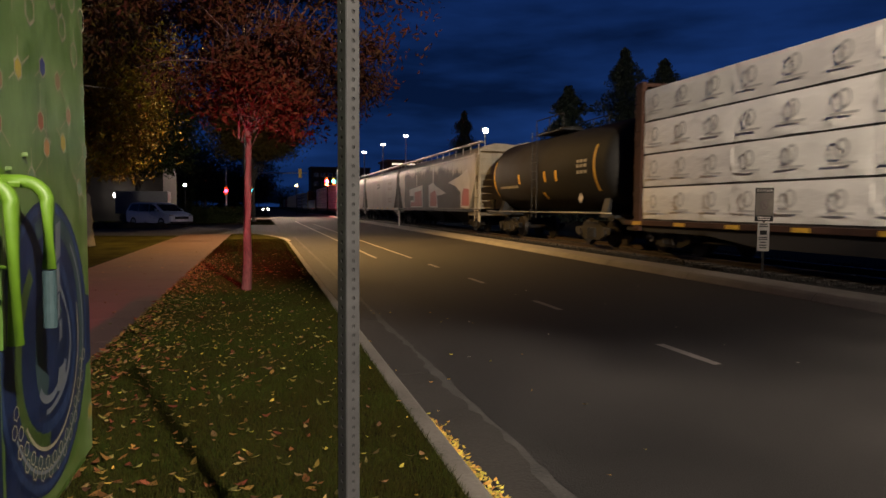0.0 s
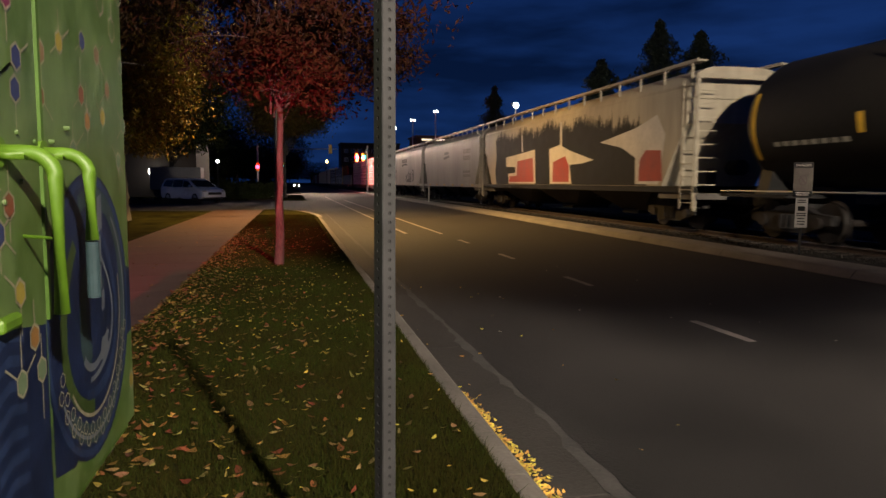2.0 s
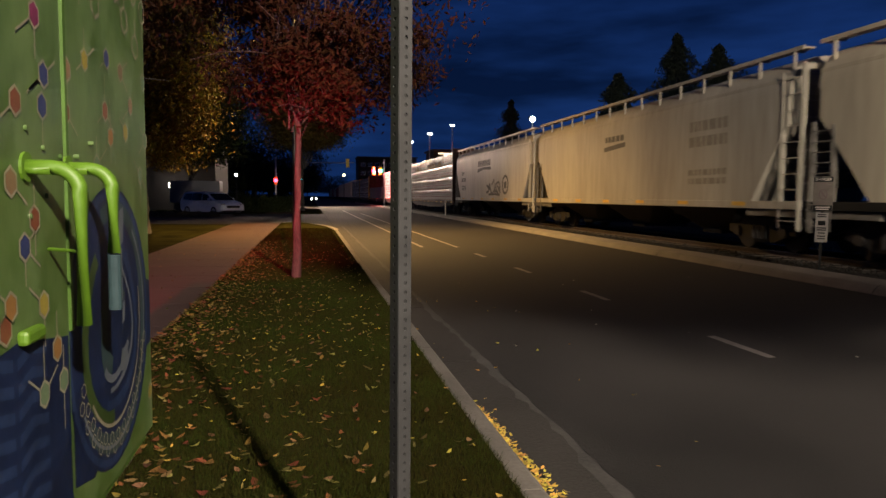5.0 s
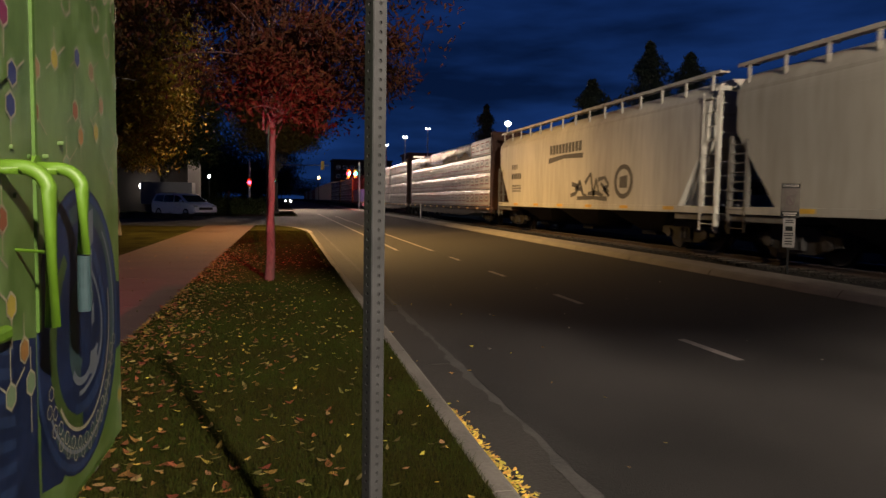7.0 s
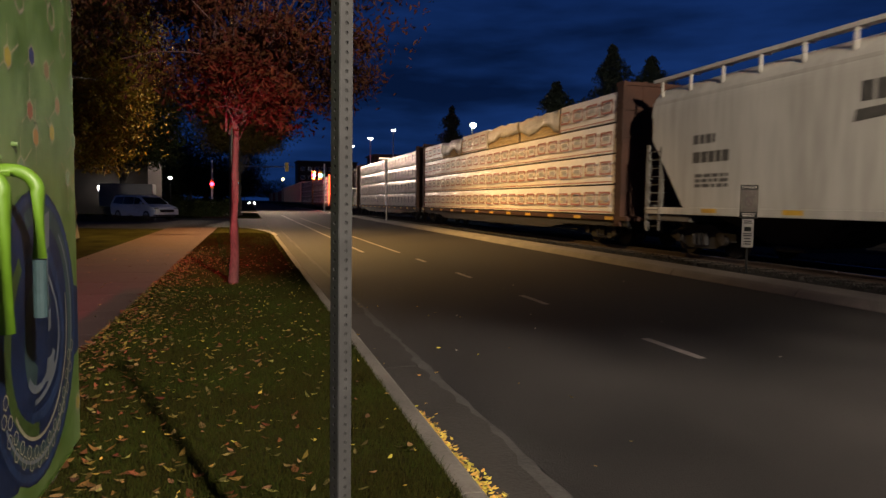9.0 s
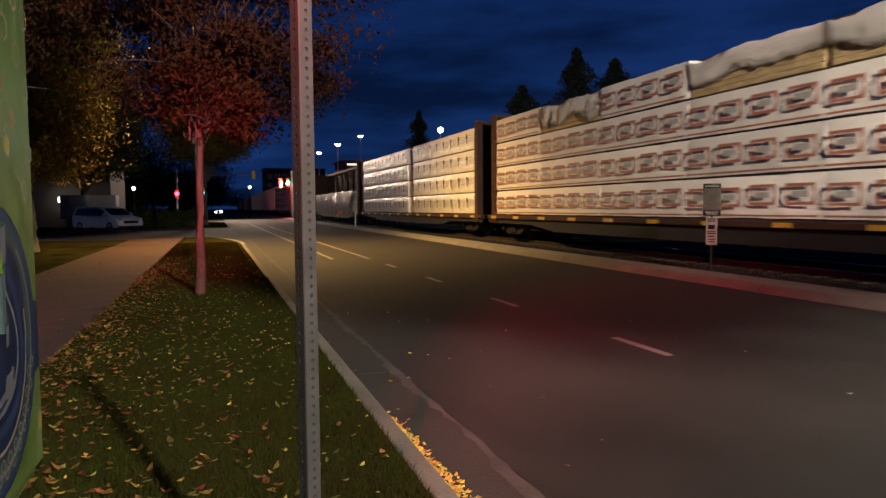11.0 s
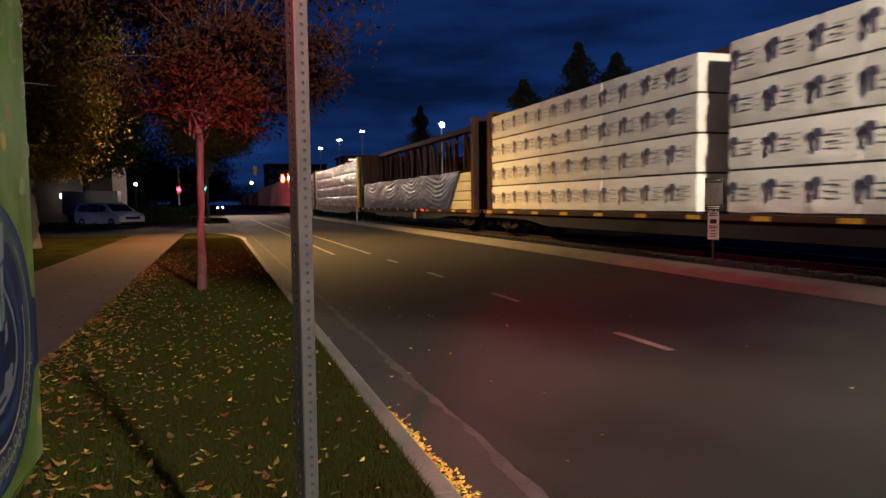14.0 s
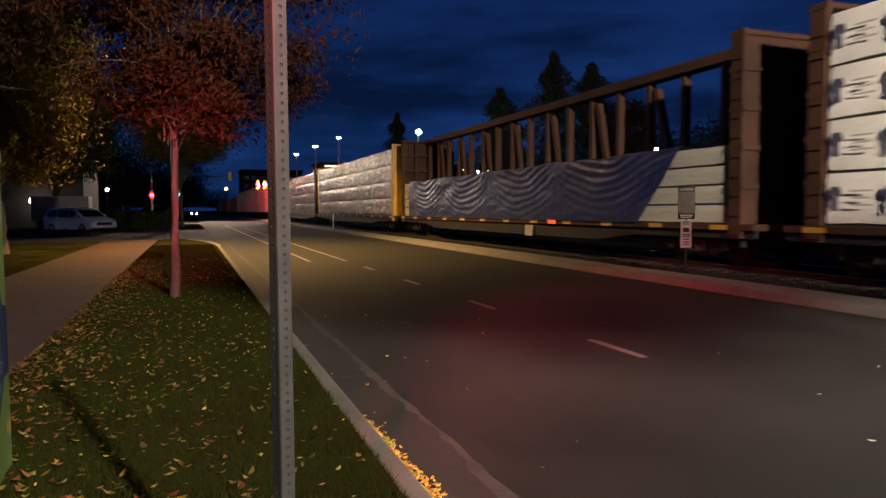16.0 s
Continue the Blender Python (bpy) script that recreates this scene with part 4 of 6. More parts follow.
def tank_car(u, L):
    car = thing("tank_car", (TRACK_X, u, RAIL_Z), "black cylindrical tank car with yellow marks", "freight car", "cars of the freight train")
    R, cz = 1.52, 2.72
    bm = B()
    st = []
    n = 40
    for a in np.linspace(0, math.pi / 2, 7)[1:]:
        st.append((0.80 - 0.5 * math.cos(a), R * math.sin(a) ** 0.75))
    st += [(L / 2 - 0.6, R), (L / 2, R * 1.005), (L / 2 + 0.6, R)]
    for a in np.linspace(math.pi / 2, 0, 7)[:-1]:
        st.append((L - 1.25 + 0.5 * math.cos(a), R * math.sin(a) ** 0.75))
    rings = [[(r * math.cos(2 * math.pi * k / n), y, cz + r * math.sin(2 * math.pi * k / n)) for k in range(n)] for y, r in st]
    ring_body(bm, rings)
    part("tank", bm, tank_black, car, "dull black riveted tank shell", smooth=True)
    for y in (1.36, L - 1.36):
        yb = B()
        rg = [[((R + 0.006) * math.cos(a), yy, cz + (R + 0.006) * math.sin(a)) for a in np.linspace(math.radians(155), math.radians(215), 12)] for yy in (y - 0.07, y + 0.07)]
        vs = [[yb.verts.new(p) for p in q] for q in rg]
        for k in range(11):
            yb.faces.new((vs[0][k], vs[0][k + 1], vs[1][k + 1], vs[1][k]))
        part("yellow_band", yb, yellow_paint, car, "yellow reflective band")

    def patch(y0, y1, a0, a1, bm):
        ks = np.linspace(math.radians(a0), math.radians(a1), 5)
        vs = [[bm.verts.new(((R + 0.008) * math.cos(a), y, cz + (R + 0.008) * math.sin(a))) for a in ks] for y in (y0, y1)]
        for k in range(4):
            bm.faces.new((vs[0][k], vs[0][k + 1], vs[1][k + 1], vs[1][k]))
    for y, w, a0, a1 in ((8.06, 0.17, 182, 197), (5.36, 0.17, 182, 197), (4.32, 0.17, 182, 197), (5.85, 0.25, 213, 226)):
        pb = B()
        patch(y, y + w, a0, a1, pb)
        part("yellow_mark", pb, yellow_paint, car)
    for y, ln, a in ((1.9, 0.8, 172), (1.9, 0.8, 178), (8.45, 2.2, 199), (1.9, 0.6, 186)):
        wb, yy = B(), y
        while yy < y + ln:
            patch(yy, yy + 0.2, a, a + 4, wb)
            yy += 0.28
        part("stencil_mark", wb, mat("stencil_cream", (0.32, 0.29, 0.22), 0.6, var=0.2, bump=0), car)
    dm = B()
    tube(dm, (0, L / 2, cz + R - 0.1), (0, L / 2, cz + R + 0.25), 0.45, n=18)
    part("manway", dm, tank_black, car)
    wk = B()
    box(wk, -0.95, 0.95, L / 2 - 1.3, L / 2 + 1.3, cz + R + 0.01, cz + R + 0.06)
    for x in (-0.95, 0.95):
        for y in (L / 2 - 1.3, L / 2, L / 2 + 1.3):
            tube(wk, (x, y, cz + R), (x, y, cz + R + 0.62), 0.02, n=6)
        tube(wk, (x, L / 2 - 1.3, cz + R + 0.62), (x, L / 2 + 1.3, cz + R + 0.62), 0.02, n=6)
    part("top_platform", wk, black_steel, car, "railed platform round the manway")
    ld = ladder(B(), -R - 0.05, L / 2 - 0.25, L / 2 + 0.25, 0.9, cz + R, 10)
    part("ladder", ld, black_steel, car)
    for y0, y1 in ((0.0, 2.6), (L - 2.6, L)):
        sb = B()
        box(sb, -0.3, 0.3, y0, y1, 0.72, 1.25, 0.02)
        box(sb, -1.45, 1.45, y0 + 0.1, y0 + 0.9 if y0 == 0 else y1 - 0.1, 0.98, 1.06)
        part("stub_sill", sb, black_steel, car)
        prism(sb2 := B(), [(-1.2, 1.0), (1.2, 1.0), (1.0, 1.7), (-1.0, 1.7)], "y", (y0 + y1) / 2 - 0.2, (y0 + y1) / 2 + 0.2)
        part("saddle", sb2, black_steel, car)
    hr = B()
    for sx in (-1, 1):
        tube(hr, (sx * 1.48, 0.2, 1.12), (sx * 1.48, L - 0.2, 1.12), 0.022, n=6)
    part("side_rail", hr, galv, car, "pale side handrail")
    pl = B()
    c, s = (-1.5, 2.3, 1.62), 0.19
    vs = [pl.verts.new((c[0], c[1] + dy * s, c[2] + dz * s)) for dy, dz in ((-1, 0), (0, 1), (1, 0), (0, -1))]
    pl.faces.new(vs)
    part("placard", pl, sign_white, car, "white diamond placard")
    running_gear(car, L, 2.2)
    return car


def house_car(u, L, H, paint, label, name, ribs=14):
    """A box shaped car: autorack or boxcar."""
    car = thing(name, (TRACK_X, u, RAIL_Z), label, "freight car", "cars of the freight train")
    bm = B()
    arc = [(-1.5, 0.95), (1.5, 0.95), (1.5, H - 0.35), (1.25, H - 0.1), (0.7, H), (-0.7, H), (-1.25, H - 0.1), (-1.5, H - 0.35)]
    prism(bm, arc, "y", 0.5, L - 0.5)
    part("body", bm, paint, car)
    rib = mesh_of(box(B(), -1.54, -1.5, -0.06, 0.06, 1.0, H - 0.35), paint)
    for k in range(ribs + 1):
        part("side_rib", rib, None, car).location = (0, 0.6 + k * (L - 1.2) / ribs, 0)
    ce = box(B(), -0.9, 0.9, 0.1, L - 0.1, 0.55, 0.948, 0.02)
    part("underframe", ce, under_mat, car)
    running_gear(car, L, 2.4)
    return car


CARS.append((centrebeam(-5.2, "round", "centrebeam flat car stacked with white wrapped lumber, grey printed", rust_brown, rust_brown), -5.2 - 1.05))
CARS.append((tank_car(19.3, 12.6), 19.3))
h3 = hopper(32.75, 20.9, hopper_white, hopper_white, "cream covered hopper car with black, red and white graffiti", sill_paint=graffiti_black)
CARS.append((h3, 32.75))
h4 = hopper(53.75, 17.9, hopper_tan, hopper_tan, "tan covered hopper car with a small dark emblem", True)
CARS.append((h4, 53.75))
h5 = hopper(71.95, 18.0, hopper_grey, hopper_grey, "pale grey covered hopper car with dark scrawled graffiti", True)
CARS.append((h5, 71.95))
CARS.append((centrebeam(91.85, "hex", "centrebeam flat car with red printed lumber wraps, torn top", rust_brown, rust_brown, torn=True), 91.85 - 1.05))
CARS.append((centrebeam(117.35, "arrow", "centrebeam flat car with blue printed white lumber wraps", rust_brown, rust_brown, band=True), 117.35 - 1.05))
CARS.append((tarped(142.85), 142.85 - 1.05))
CARS.append((centrebeam(168.4, "plain", "centrebeam flat car with yellow bulkhead and pale wrapped lumber", rust_brown, yellow_paint), 168.4 - 1.05))
CARS.append((centrebeam(193.9, "plain", "brown centrebeam flat car with pale wrapped lumber", rust_brown, rust_brown), 193.9 - 1.05))
u = 219.0
for k in range(8):
    L = 27.2
    if k in (0, 1, 2):
        CARS.append((house_car(u, L, 5.3, rack_cream, "tall cream enclosed freight car", "autorack_car", 18), u))
    else:
        CARS.append((house_car(u, L, 4.7, box_red if k % 2 else hopper_tan, "dull red boxcar far down the train" if k % 2 else "dull tan boxcar far down the train", "boxcar", 14), u))
    u += L + 0.5

# graffiti and marks on the hoppers; y runs back along the car
XS = -W - 0.006
drips = random.Random(8)
top_edge = []
yy = 3.0
while yy < 18.4:
    top_edge.append((yy, (3.15 if yy < 5 else 3.45 if yy < 9 else 3.55) + 0.12 * math.sin(yy * 1.9) + drips.uniform(-0.22, 0.14)))
    yy += drips.uniform(0.03, 0.08)
decal(h3, "graffiti_field", [[(2.6, 1.23), (2.5, 1.9), (2.7, 2.7)] + top_edge + [(18.5, 3.5), (18.3, 2.6), (18.55, 1.9), (18.3, 1.23)]], graffiti_black, XS, "black sprayed field")
haze = [(y, z + 0.10 + drips.uniform(-0.05, 0.14)) for y, z in top_edge]
decal(h3, "graffiti_overspray", [[a, b, d, c] for a, b, c, d in zip(top_edge, top_edge[1:], haze, haze[1:])], mat("overspray_brown", (0.10, 0.088, 0.062), 0.6, var=0.3, scale=3, fine=14, bump=0), XS + 0.002, "brown overspray above the black field")
decal(h3, "graffiti_letter", [
    [(16.2, 1.27), (16.3, 1.75), (15.2, 1.78), (15.2, 2.05), (16.6, 2.10), (16.7, 2.55), (15.3, 2.62), (12.5, 2.76), (12.35, 1.27)],
    [(10.6, 1.27), (10.75, 2.7), (9.6, 2.82), (8.6, 2.55), (6.4, 2.12), (7.4, 2.02), (8.55, 2.0), (8.35, 1.27)],
    [(3.3, 1.27), (3.35, 2.1), (4.3, 2.45), (5.9, 2.70), (3.4, 3.0), (2.1, 3.3), (1.6, 2.7), (1.9, 1.27)],
    [(14.25, 2.72), (14.35, 3.5), (14.2, 3.5), (14.1, 2.73)], [(9.55, 2.8), (9.65, 3.72), (9.4, 3.72), (9.38, 2.76)]], graffiti_white, XS - 0.004, "white sprayed letter shape", True)
decal(h3, "graffiti_letter", [
    [(16.1, 1.34), (16.1, 1.62), (14.95, 1.64), (14.9, 2.32), (12.75, 2.42), (12.55, 1.34)],
    [(10.3, 1.34), (10.3, 2.15), (9.0, 2.35), (8.6, 1.95), (8.6, 1.34)],
    [(3.1, 1.36), (3.05, 2.0), (2.7, 2.3), (1.8, 2.25), (1.7, 1.36)]], graffiti_red, XS - 0.008, "red sprayed letter fill", True)
text_bars(h4, "emblem", 10.2, 3.22, 1.5, 0.20, 1, stencil_dark, XS)
decal(h4, "emblem_swash", [[(10.3, 3.06), (8.6, 3.16), (8.6, 3.0), (10.3, 2.9)]], stencil_dark, XS)
text_bars(h4, "stencil_mark", 4.6, 3.1, 1.8, 0.28, 2, stencil_faint, XS)
text_bars(h4, "stencil_mark", 4.6, 1.9, 1.8, 0.16, 2, stencil_faint, XS)
decal(h5, "emblem", [bar(11.15 - 0.31 * k, 3.15, 0.24, 0.36) for k in range(10)], stencil_dark, XS, "dark bar of an emblem", True)
decal(h5, "emblem_swash", [[(11.3, 2.8), (11.25, 3.02), (9.7, 3.09), (8.0, 3.06), (8.0, 2.88), (9.7, 2.94)]], stencil_dark, XS)
text_bars(h5, "stencil_mark", 15.9, 2.75, 0.8, 0.22, 1, graffiti_grey, XS)
text_bars(h5, "stencil_mark", 15.9, 2.3, 1.3, 0.26, 1, stencil_dark, XS)
text_bars(h5, "stencil_mark", 15.8, 1.95, 1.2, 0.08, 3, graffiti_grey, XS)
rg5 = random.Random(5)
scr = []
for pts in ([(9.0, 1.52), (8.5, 1.60), (8.2, 2.05), (7.9, 1.55), (7.6, 1.50)], [(8.6, 1.78), (8.0, 1.74)], [(7.75, 1.95), (7.3, 2.30), (7.05, 1.50), (6.85, 2.10), (6.6, 1.55)], [(7.5, 1.58), (6.9, 1.62), (6.3, 1.52)],
            [(6.7, 2.05), (6.2, 2.12), (5.9, 1.85), (6.3, 1.72), (5.85, 1.50)], [(8.9, 1.95), (8.3, 1.85)], [(6.5, 1.92), (5.9, 1.60)], [(8.4, 1.42), (7.2, 1.44), (6.0, 1.40)]):
    for (ya, za), (yb, zb) in zip(pts, pts[1:]):
        ln = math.hypot(yb - ya, zb - za)
        w0, w1 = rg5.uniform(0.045, 0.085), rg5.uniform(0.045, 0.085)
        oy, oz = -(zb - za) / ln, (yb - ya) / ln
        scr.append([(ya + oy * w0, za + oz * w0), (yb + oy * w1, zb + oz * w1), (yb - oy * w1, zb - oz * w1), (ya - oy * w0, za - oz * w0)])
decal(h5, "graffiti_scrawl", scr, stencil_dark, XS, "dark sprayed scrawl", True)
ring = []
for k in range(16):
    a, b = 2 * math.pi * k / 16, 2 * math.pi * (k + 1) / 16
    ring.append([(4.9 + 0.62 * math.cos(a), 1.95 + 0.55 * math.sin(a)), (4.9 + 0.62 * math.cos(b), 1.95 + 0.55 * math.sin(b)), (4.9 + 0.45 * math.cos(b), 1.95 + 0.40 * math.sin(b)), (4.9 + 0.45 * math.cos(a), 1.95 + 0.40 * math.sin(a))])
ring.append([(5.15, 1.75), (4.65, 1.75), (4.65, 2.15), (5.15, 2.1)])
decal(h5, "graffiti_ring", ring, stencil_dark, XS - 0.004, "dark sprayed ring")

# ---- sign post beside the kerb ----
def perforated_post(at, turn, height):
    """Square galvanised tube, 44 mm, punched every inch on all faces."""
    root = thing("sign_post", at, "galvanised square steel post punched with holes, in the grass", "sign post", turn=turn)
    h, r, pitch = 0.0222, 0.0056, 0.0254
    bm = B()
    n = int(height / pitch)
    for face in range(4):
        q = Matrix.Rotation(face * math.pi / 2, 3, "Z")
        def v(x, z, d=0.0):
            return bm.verts.new(q @ Vector((x, -h + d, z)))
        for k in range(n):
            z0, z1, zc = k * pitch, (k + 1) * pitch, (k + 0.5) * pitch
            hole = [(r * math.cos(math.pi / 8 + math.pi / 4 * i), r * math.sin(math.pi / 8 + math.pi / 4 * i)) for i in range(8)]
            hv = [v(x, zc + z) for x, z in hole]
            iv = [v(x, zc + z, 0.003) for x, z in hole]
            c = [v(h - 0.003, z1), v(-h + 0.003, z1), v(-h + 0.003, z0), v(h - 0.003, z0)]
            bm.faces.new((c[0], c[1], hv[2], hv[1]))
            bm.faces.new((c[1], hv[3], hv[2]))
            bm.faces.new((c[1], c[2], hv[4], hv[3]))
            bm.faces.new((c[2], hv[5], hv[4]))
            bm.faces.new((c[2], c[3], hv[6], hv[5]))
            bm.faces.new((c[3], hv[7], hv[6]))
            bm.faces.new((c[3], c[0], hv[0], hv[7]))
            bm.faces.new((c[0], hv[1], hv[0]))
            for i in range(8):
                j = (i + 1) % 8
                bm.faces.new((hv[i], hv[j], iv[j], iv[i]))
        bm.faces.new((v(h - 0.003, 0), v(h - 0.003, n * pitch), bm.verts.new(q @ Vector((h, -h + 0.003, n * pitch))), bm.verts.new(q @ Vector((h, -h + 0.003, 0)))))
    bmesh.ops.remove_doubles(bm, verts=bm.verts, dist=0.0002)
    bmesh.ops.recalc_face_normals(bm, faces=bm.faces)
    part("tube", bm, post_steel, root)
    # solid core fills the hollow; its near-black colour gives the holes their shade
    core = box(B(), -h + 0.003, h - 0.003, -h + 0.003, h - 0.003, 0.0, n * pitch)
    part("tube_core", core, hole_shade, root, "near-black core painted as the shade inside the tube")
    return root


perforated_post((0.430, 2.060, 0.14), 27, 2.08)

# ---- warning sign by the track ----
def letters(text, size, material, parent, m):
    cu = bpy.data.curves.new("lettering", "FONT")
    cu.body, cu.size, cu.align_x, cu.align_y, cu.extrude = text, size, "CENTER", "CENTER", 0.001
    ob = bpy.data.objects.new("lettering", cu)
    scene.collection.objects.link(ob)
    me = bpy.data.meshes.new_from_object(ob)
    bpy.data.objects.remove(ob)
    me.materials.append(material)
    o = part("lettering", me, None, parent)
    o.matrix_local = m
    return o


sg = thing("warning_sign", (10.02, 11.95, 0.06), "small danger sign on a thin post by the track", "sign", turn=-40)
part("post", box(B(), -0.022, 0.022, -0.02, 0.02, 0.0, 1.86, 0.004), mat("dark_post", (0.010, 0.0095, 0.009), 0.7, spec=0.1), sg, "thin dark steel post")
pl = part("danger_plate", box(B(), -0.172, 0.172, -0.034, -0.022, 1.22, 1.90, 0.004), sign_plate, sg, "white danger plate with black header")
part("plate_header", box(B(), -0.164, 0.164, -0.037, -0.0345, 1.80, 1.89), sign_black, pl)
part("plate_footer", box(B(), -0.164, 0.164, -0.037, -0.0345, 1.23, 1.34), sign_black, pl)
letters("DANGER", 0.070, sign_white, pl, pose(0, -0.039, 1.845, 90, 0, 0))
rb = B()
for k in range(20):
    a, b = 2 * math.pi * k / 20, 2 * math.pi * (k + 1) / 20
    vs = [rb.verts.new((rr * math.cos(t) * 0.72, -0.037, 1.555 + rr * math.sin(t))) for rr, t in ((0.105, a), (0.105, b), (0.08, b), (0.08, a))]
    rb.faces.new(vs)
rb.faces.new([rb.verts.new(p) for p in ((-0.068, -0.038, 1.62), (-0.048, -0.038, 1.64), (0.068, -0.038, 1.49), (0.048, -0.038, 1.47))])
part("prohibition_ring", rb, mat("ring_brown", (0.035, 0.018, 0.014), 0.5, var=0.1, bump=0), pl, "dark prohibition ring")
print_brown = mat("print_brown", (0.045, 0.028, 0.022), 0.5, var=0.1, bump=0)
for z, w in ((1.76, 0.135), (1.725, 0.12), (1.69, 0.13), (1.415, 0.13), (1.38, 0.12)):
    part("print_line", box(B(), -w, w, -0.0365, -0.0345, z - 0.010, z + 0.010), print_brown, pl)
part("pictogram", box(B(), -0.03, 0.03, -0.0365, -0.0345, 1.50, 1.61), print_brown, pl)
for z, w in ((1.305, 0.125), (1.265, 0.11)):
    part("print_line", box(B(), -w, w, -0.039, -0.0372, z - 0.008, z + 0.008), sign_white, pl)
p2 = part("notice_plate", box(B(), -0.11, 0.11, -0.034, -0.022, 0.62, 1.20, 0.004), mat("notice_white", (0.17, 0.155, 0.14), 0.4, var=0.15, scale=8, fine=40, bump=0), sg, "small white notice plate")
part("pictogram", box(B(), -0.065, 0.065, -0.0365, -0.0345, 0.95, 1.04), sign_black, p2)
for z, w in ((1.16, 0.07), (1.12, 0.08), (0.90, 0.08), (0.86, 0.08), (0.80, 0.06), (0.74, 0.07), (0.69, 0.065)):
    part("print_line", box(B(), -w, w, -0.0365, -0.0345, z - 0.010, z + 0.010), sign_black, p2)

# ---- painted signal cabinet ----
CX, CY0, CY1, CZ0, CZ1 = -0.65, 1.15, 4.0, 0.27, 2.75
cab = thing("signal_cabinet", (CX, CY0, 0.13), "tall green metal cabinet painted with a blue gear mural", "cabinet")
cab_green = mat("cabinet_green", (0.088, 0.136, 0.046), 0.36, var=0.25, scale=3.2, fine=13, bump=0.06, tint=(0.022, 0.056, 0.004), stretch=(1, 1.1, 0.7))
cab_lime = mat("cabinet_lime", (0.082, 0.172, 0.010), 0.5, var=0.15, scale=3, fine=20, bump=0.05)
cab_blue = mat("mural_navy", (0.009, 0.0165, 0.050), 0.45, spec=0.2, var=0.3, scale=4, fine=20, bump=0.05)
cab_blue2 = mat("mural_blue", (0.018, 0.033, 0.086), 0.45, spec=0.2, var=0.3, scale=4, fine=20, bump=0.05)
cab_teal = mat("mural_teal", (0.028, 0.050, 0.056), 0.45, spec=0.2, var=0.3, scale=4, fine=20, bump=0.05)
cab_pale = mat("mural_pale", (0.095, 0.110, 0.132), 0.45, var=0.2, scale=6, fine=20, bump=0.05)
cab_dkgreen = mat("mural_olive", (0.030, 0.055, 0.012), 0.45, var=0.3, scale=4, fine=20, bump=0.05)
hex_line = mat("mural_line", (0.24, 0.22, 0.15), 0.5, var=0.2, scale=8, fine=40, bump=0)
hex_cols = [mat("mural_orange", (0.22, 0.11, 0.03), 0.5, var=0.15, bump=0), mat("mural_rust", (0.15, 0.045, 0.02), 0.5, var=0.15, bump=0), mat("mural_navy_dot", (0.02, 0.03, 0.10), 0.5, var=0.15, bump=0),
            mat("mural_salmon", (0.19, 0.115, 0.06), 0.5, var=0.15, bump=0), mat("mural_yellow", (0.25, 0.20, 0.03), 0.5, var=0.15, bump=0), mat("mural_sage", (0.10, 0.15, 0.08), 0.5, var=0.15, bump=0)]
D = CY1 - CY0
part("base_plinth", box(B(), -1.2, -0.06, 0.05, D - 0.06, 0.0, 0.09, 0.01), concrete, cab, "concrete plinth")
part("base_frame", box(B(), -1.2, -0.03, 0.03, D - 0.03, 0.091, 0.138), mat("frame_lime", (0.08, 0.16, 0.02), 0.45, var=0.2), cab, "lime painted base frame")
shell = box(B(), -1.24, 0.0, 0.0, D, 0.14, CZ1 - 0.13, 0.012)
part("body", shell, cab_green, cab, "green sheet metal body")
part("roof_cap", box(B(), -1.30, 0.05, -0.05, D + 0.05, CZ1 - 0.128, CZ1 - 0.05, 0.015), cab_green, cab)


def wall_y(y):
    return y - CY0


def flat(bm, pts, x, mi=0):
    """A painted patch on the street face; points are world y and z."""
    f = bm.faces.new([bm.verts.new((x, wall_y(y), z - 0.13)) for y, z in pts])
    f.normal_update()
    f.material_index = mi
    if f.normal.x < 0:
        f.normal_flip()
    return bm


# door leaf with frame seams
door = part("door", box(B(), 0.001, 0.010, wall_y(1.3), wall_y(2.74), 0.20, CZ1 - 0.22, 0.003), cab_green, cab, "flush green door leaf")
part("door_edge", box(B(), 0.001, 0.016, wall_y(2.752), wall_y(2.776), 0.9, CZ1 - 0.22), mat("strip_lime", (0.052, 0.115, 0.012), 0.5, var=0.2, scale=6, fine=30, bump=0.05), cab, "raised lime door strip")
# blue lower field with tyre tread
lowf = B()
flat(lowf, [(1.32, 0.36), (2.72, 0.36), (2.72, 1.02), (2.3, 1.08), (1.9, 1.04), (1.32, 1.10)], 0.0125)
part("mural_field", lowf, cab_blue, cab, "dark blue painted field")
td = B()
for k in range(9):
    z = 0.40 + k * 0.075
    for y in (2.05, 2.30):
        flat(td, [(y, z), (y + 0.10, z + 0.03), (y + 0.22, z + 0.005), (y + 0.22, z + 0.04), (y + 0.10, z + 0.065), (y, z + 0.035)], 0.0135)
part("mural_tread", td, cab_blue2, cab, "painted tyre tread")
lf2 = B()
flat(lf2, [(2.78, 0.45), (3.0, 0.40), (3.7, 0.70), (3.985, 0.74), (3.985, 1.06), (3.8, 1.10), (2.78, 1.05)], 0.0015)
part("mural_field", lf2, cab_blue, cab)
# gear wheel: nested rings
GY, GZ = 3.32, 0.94


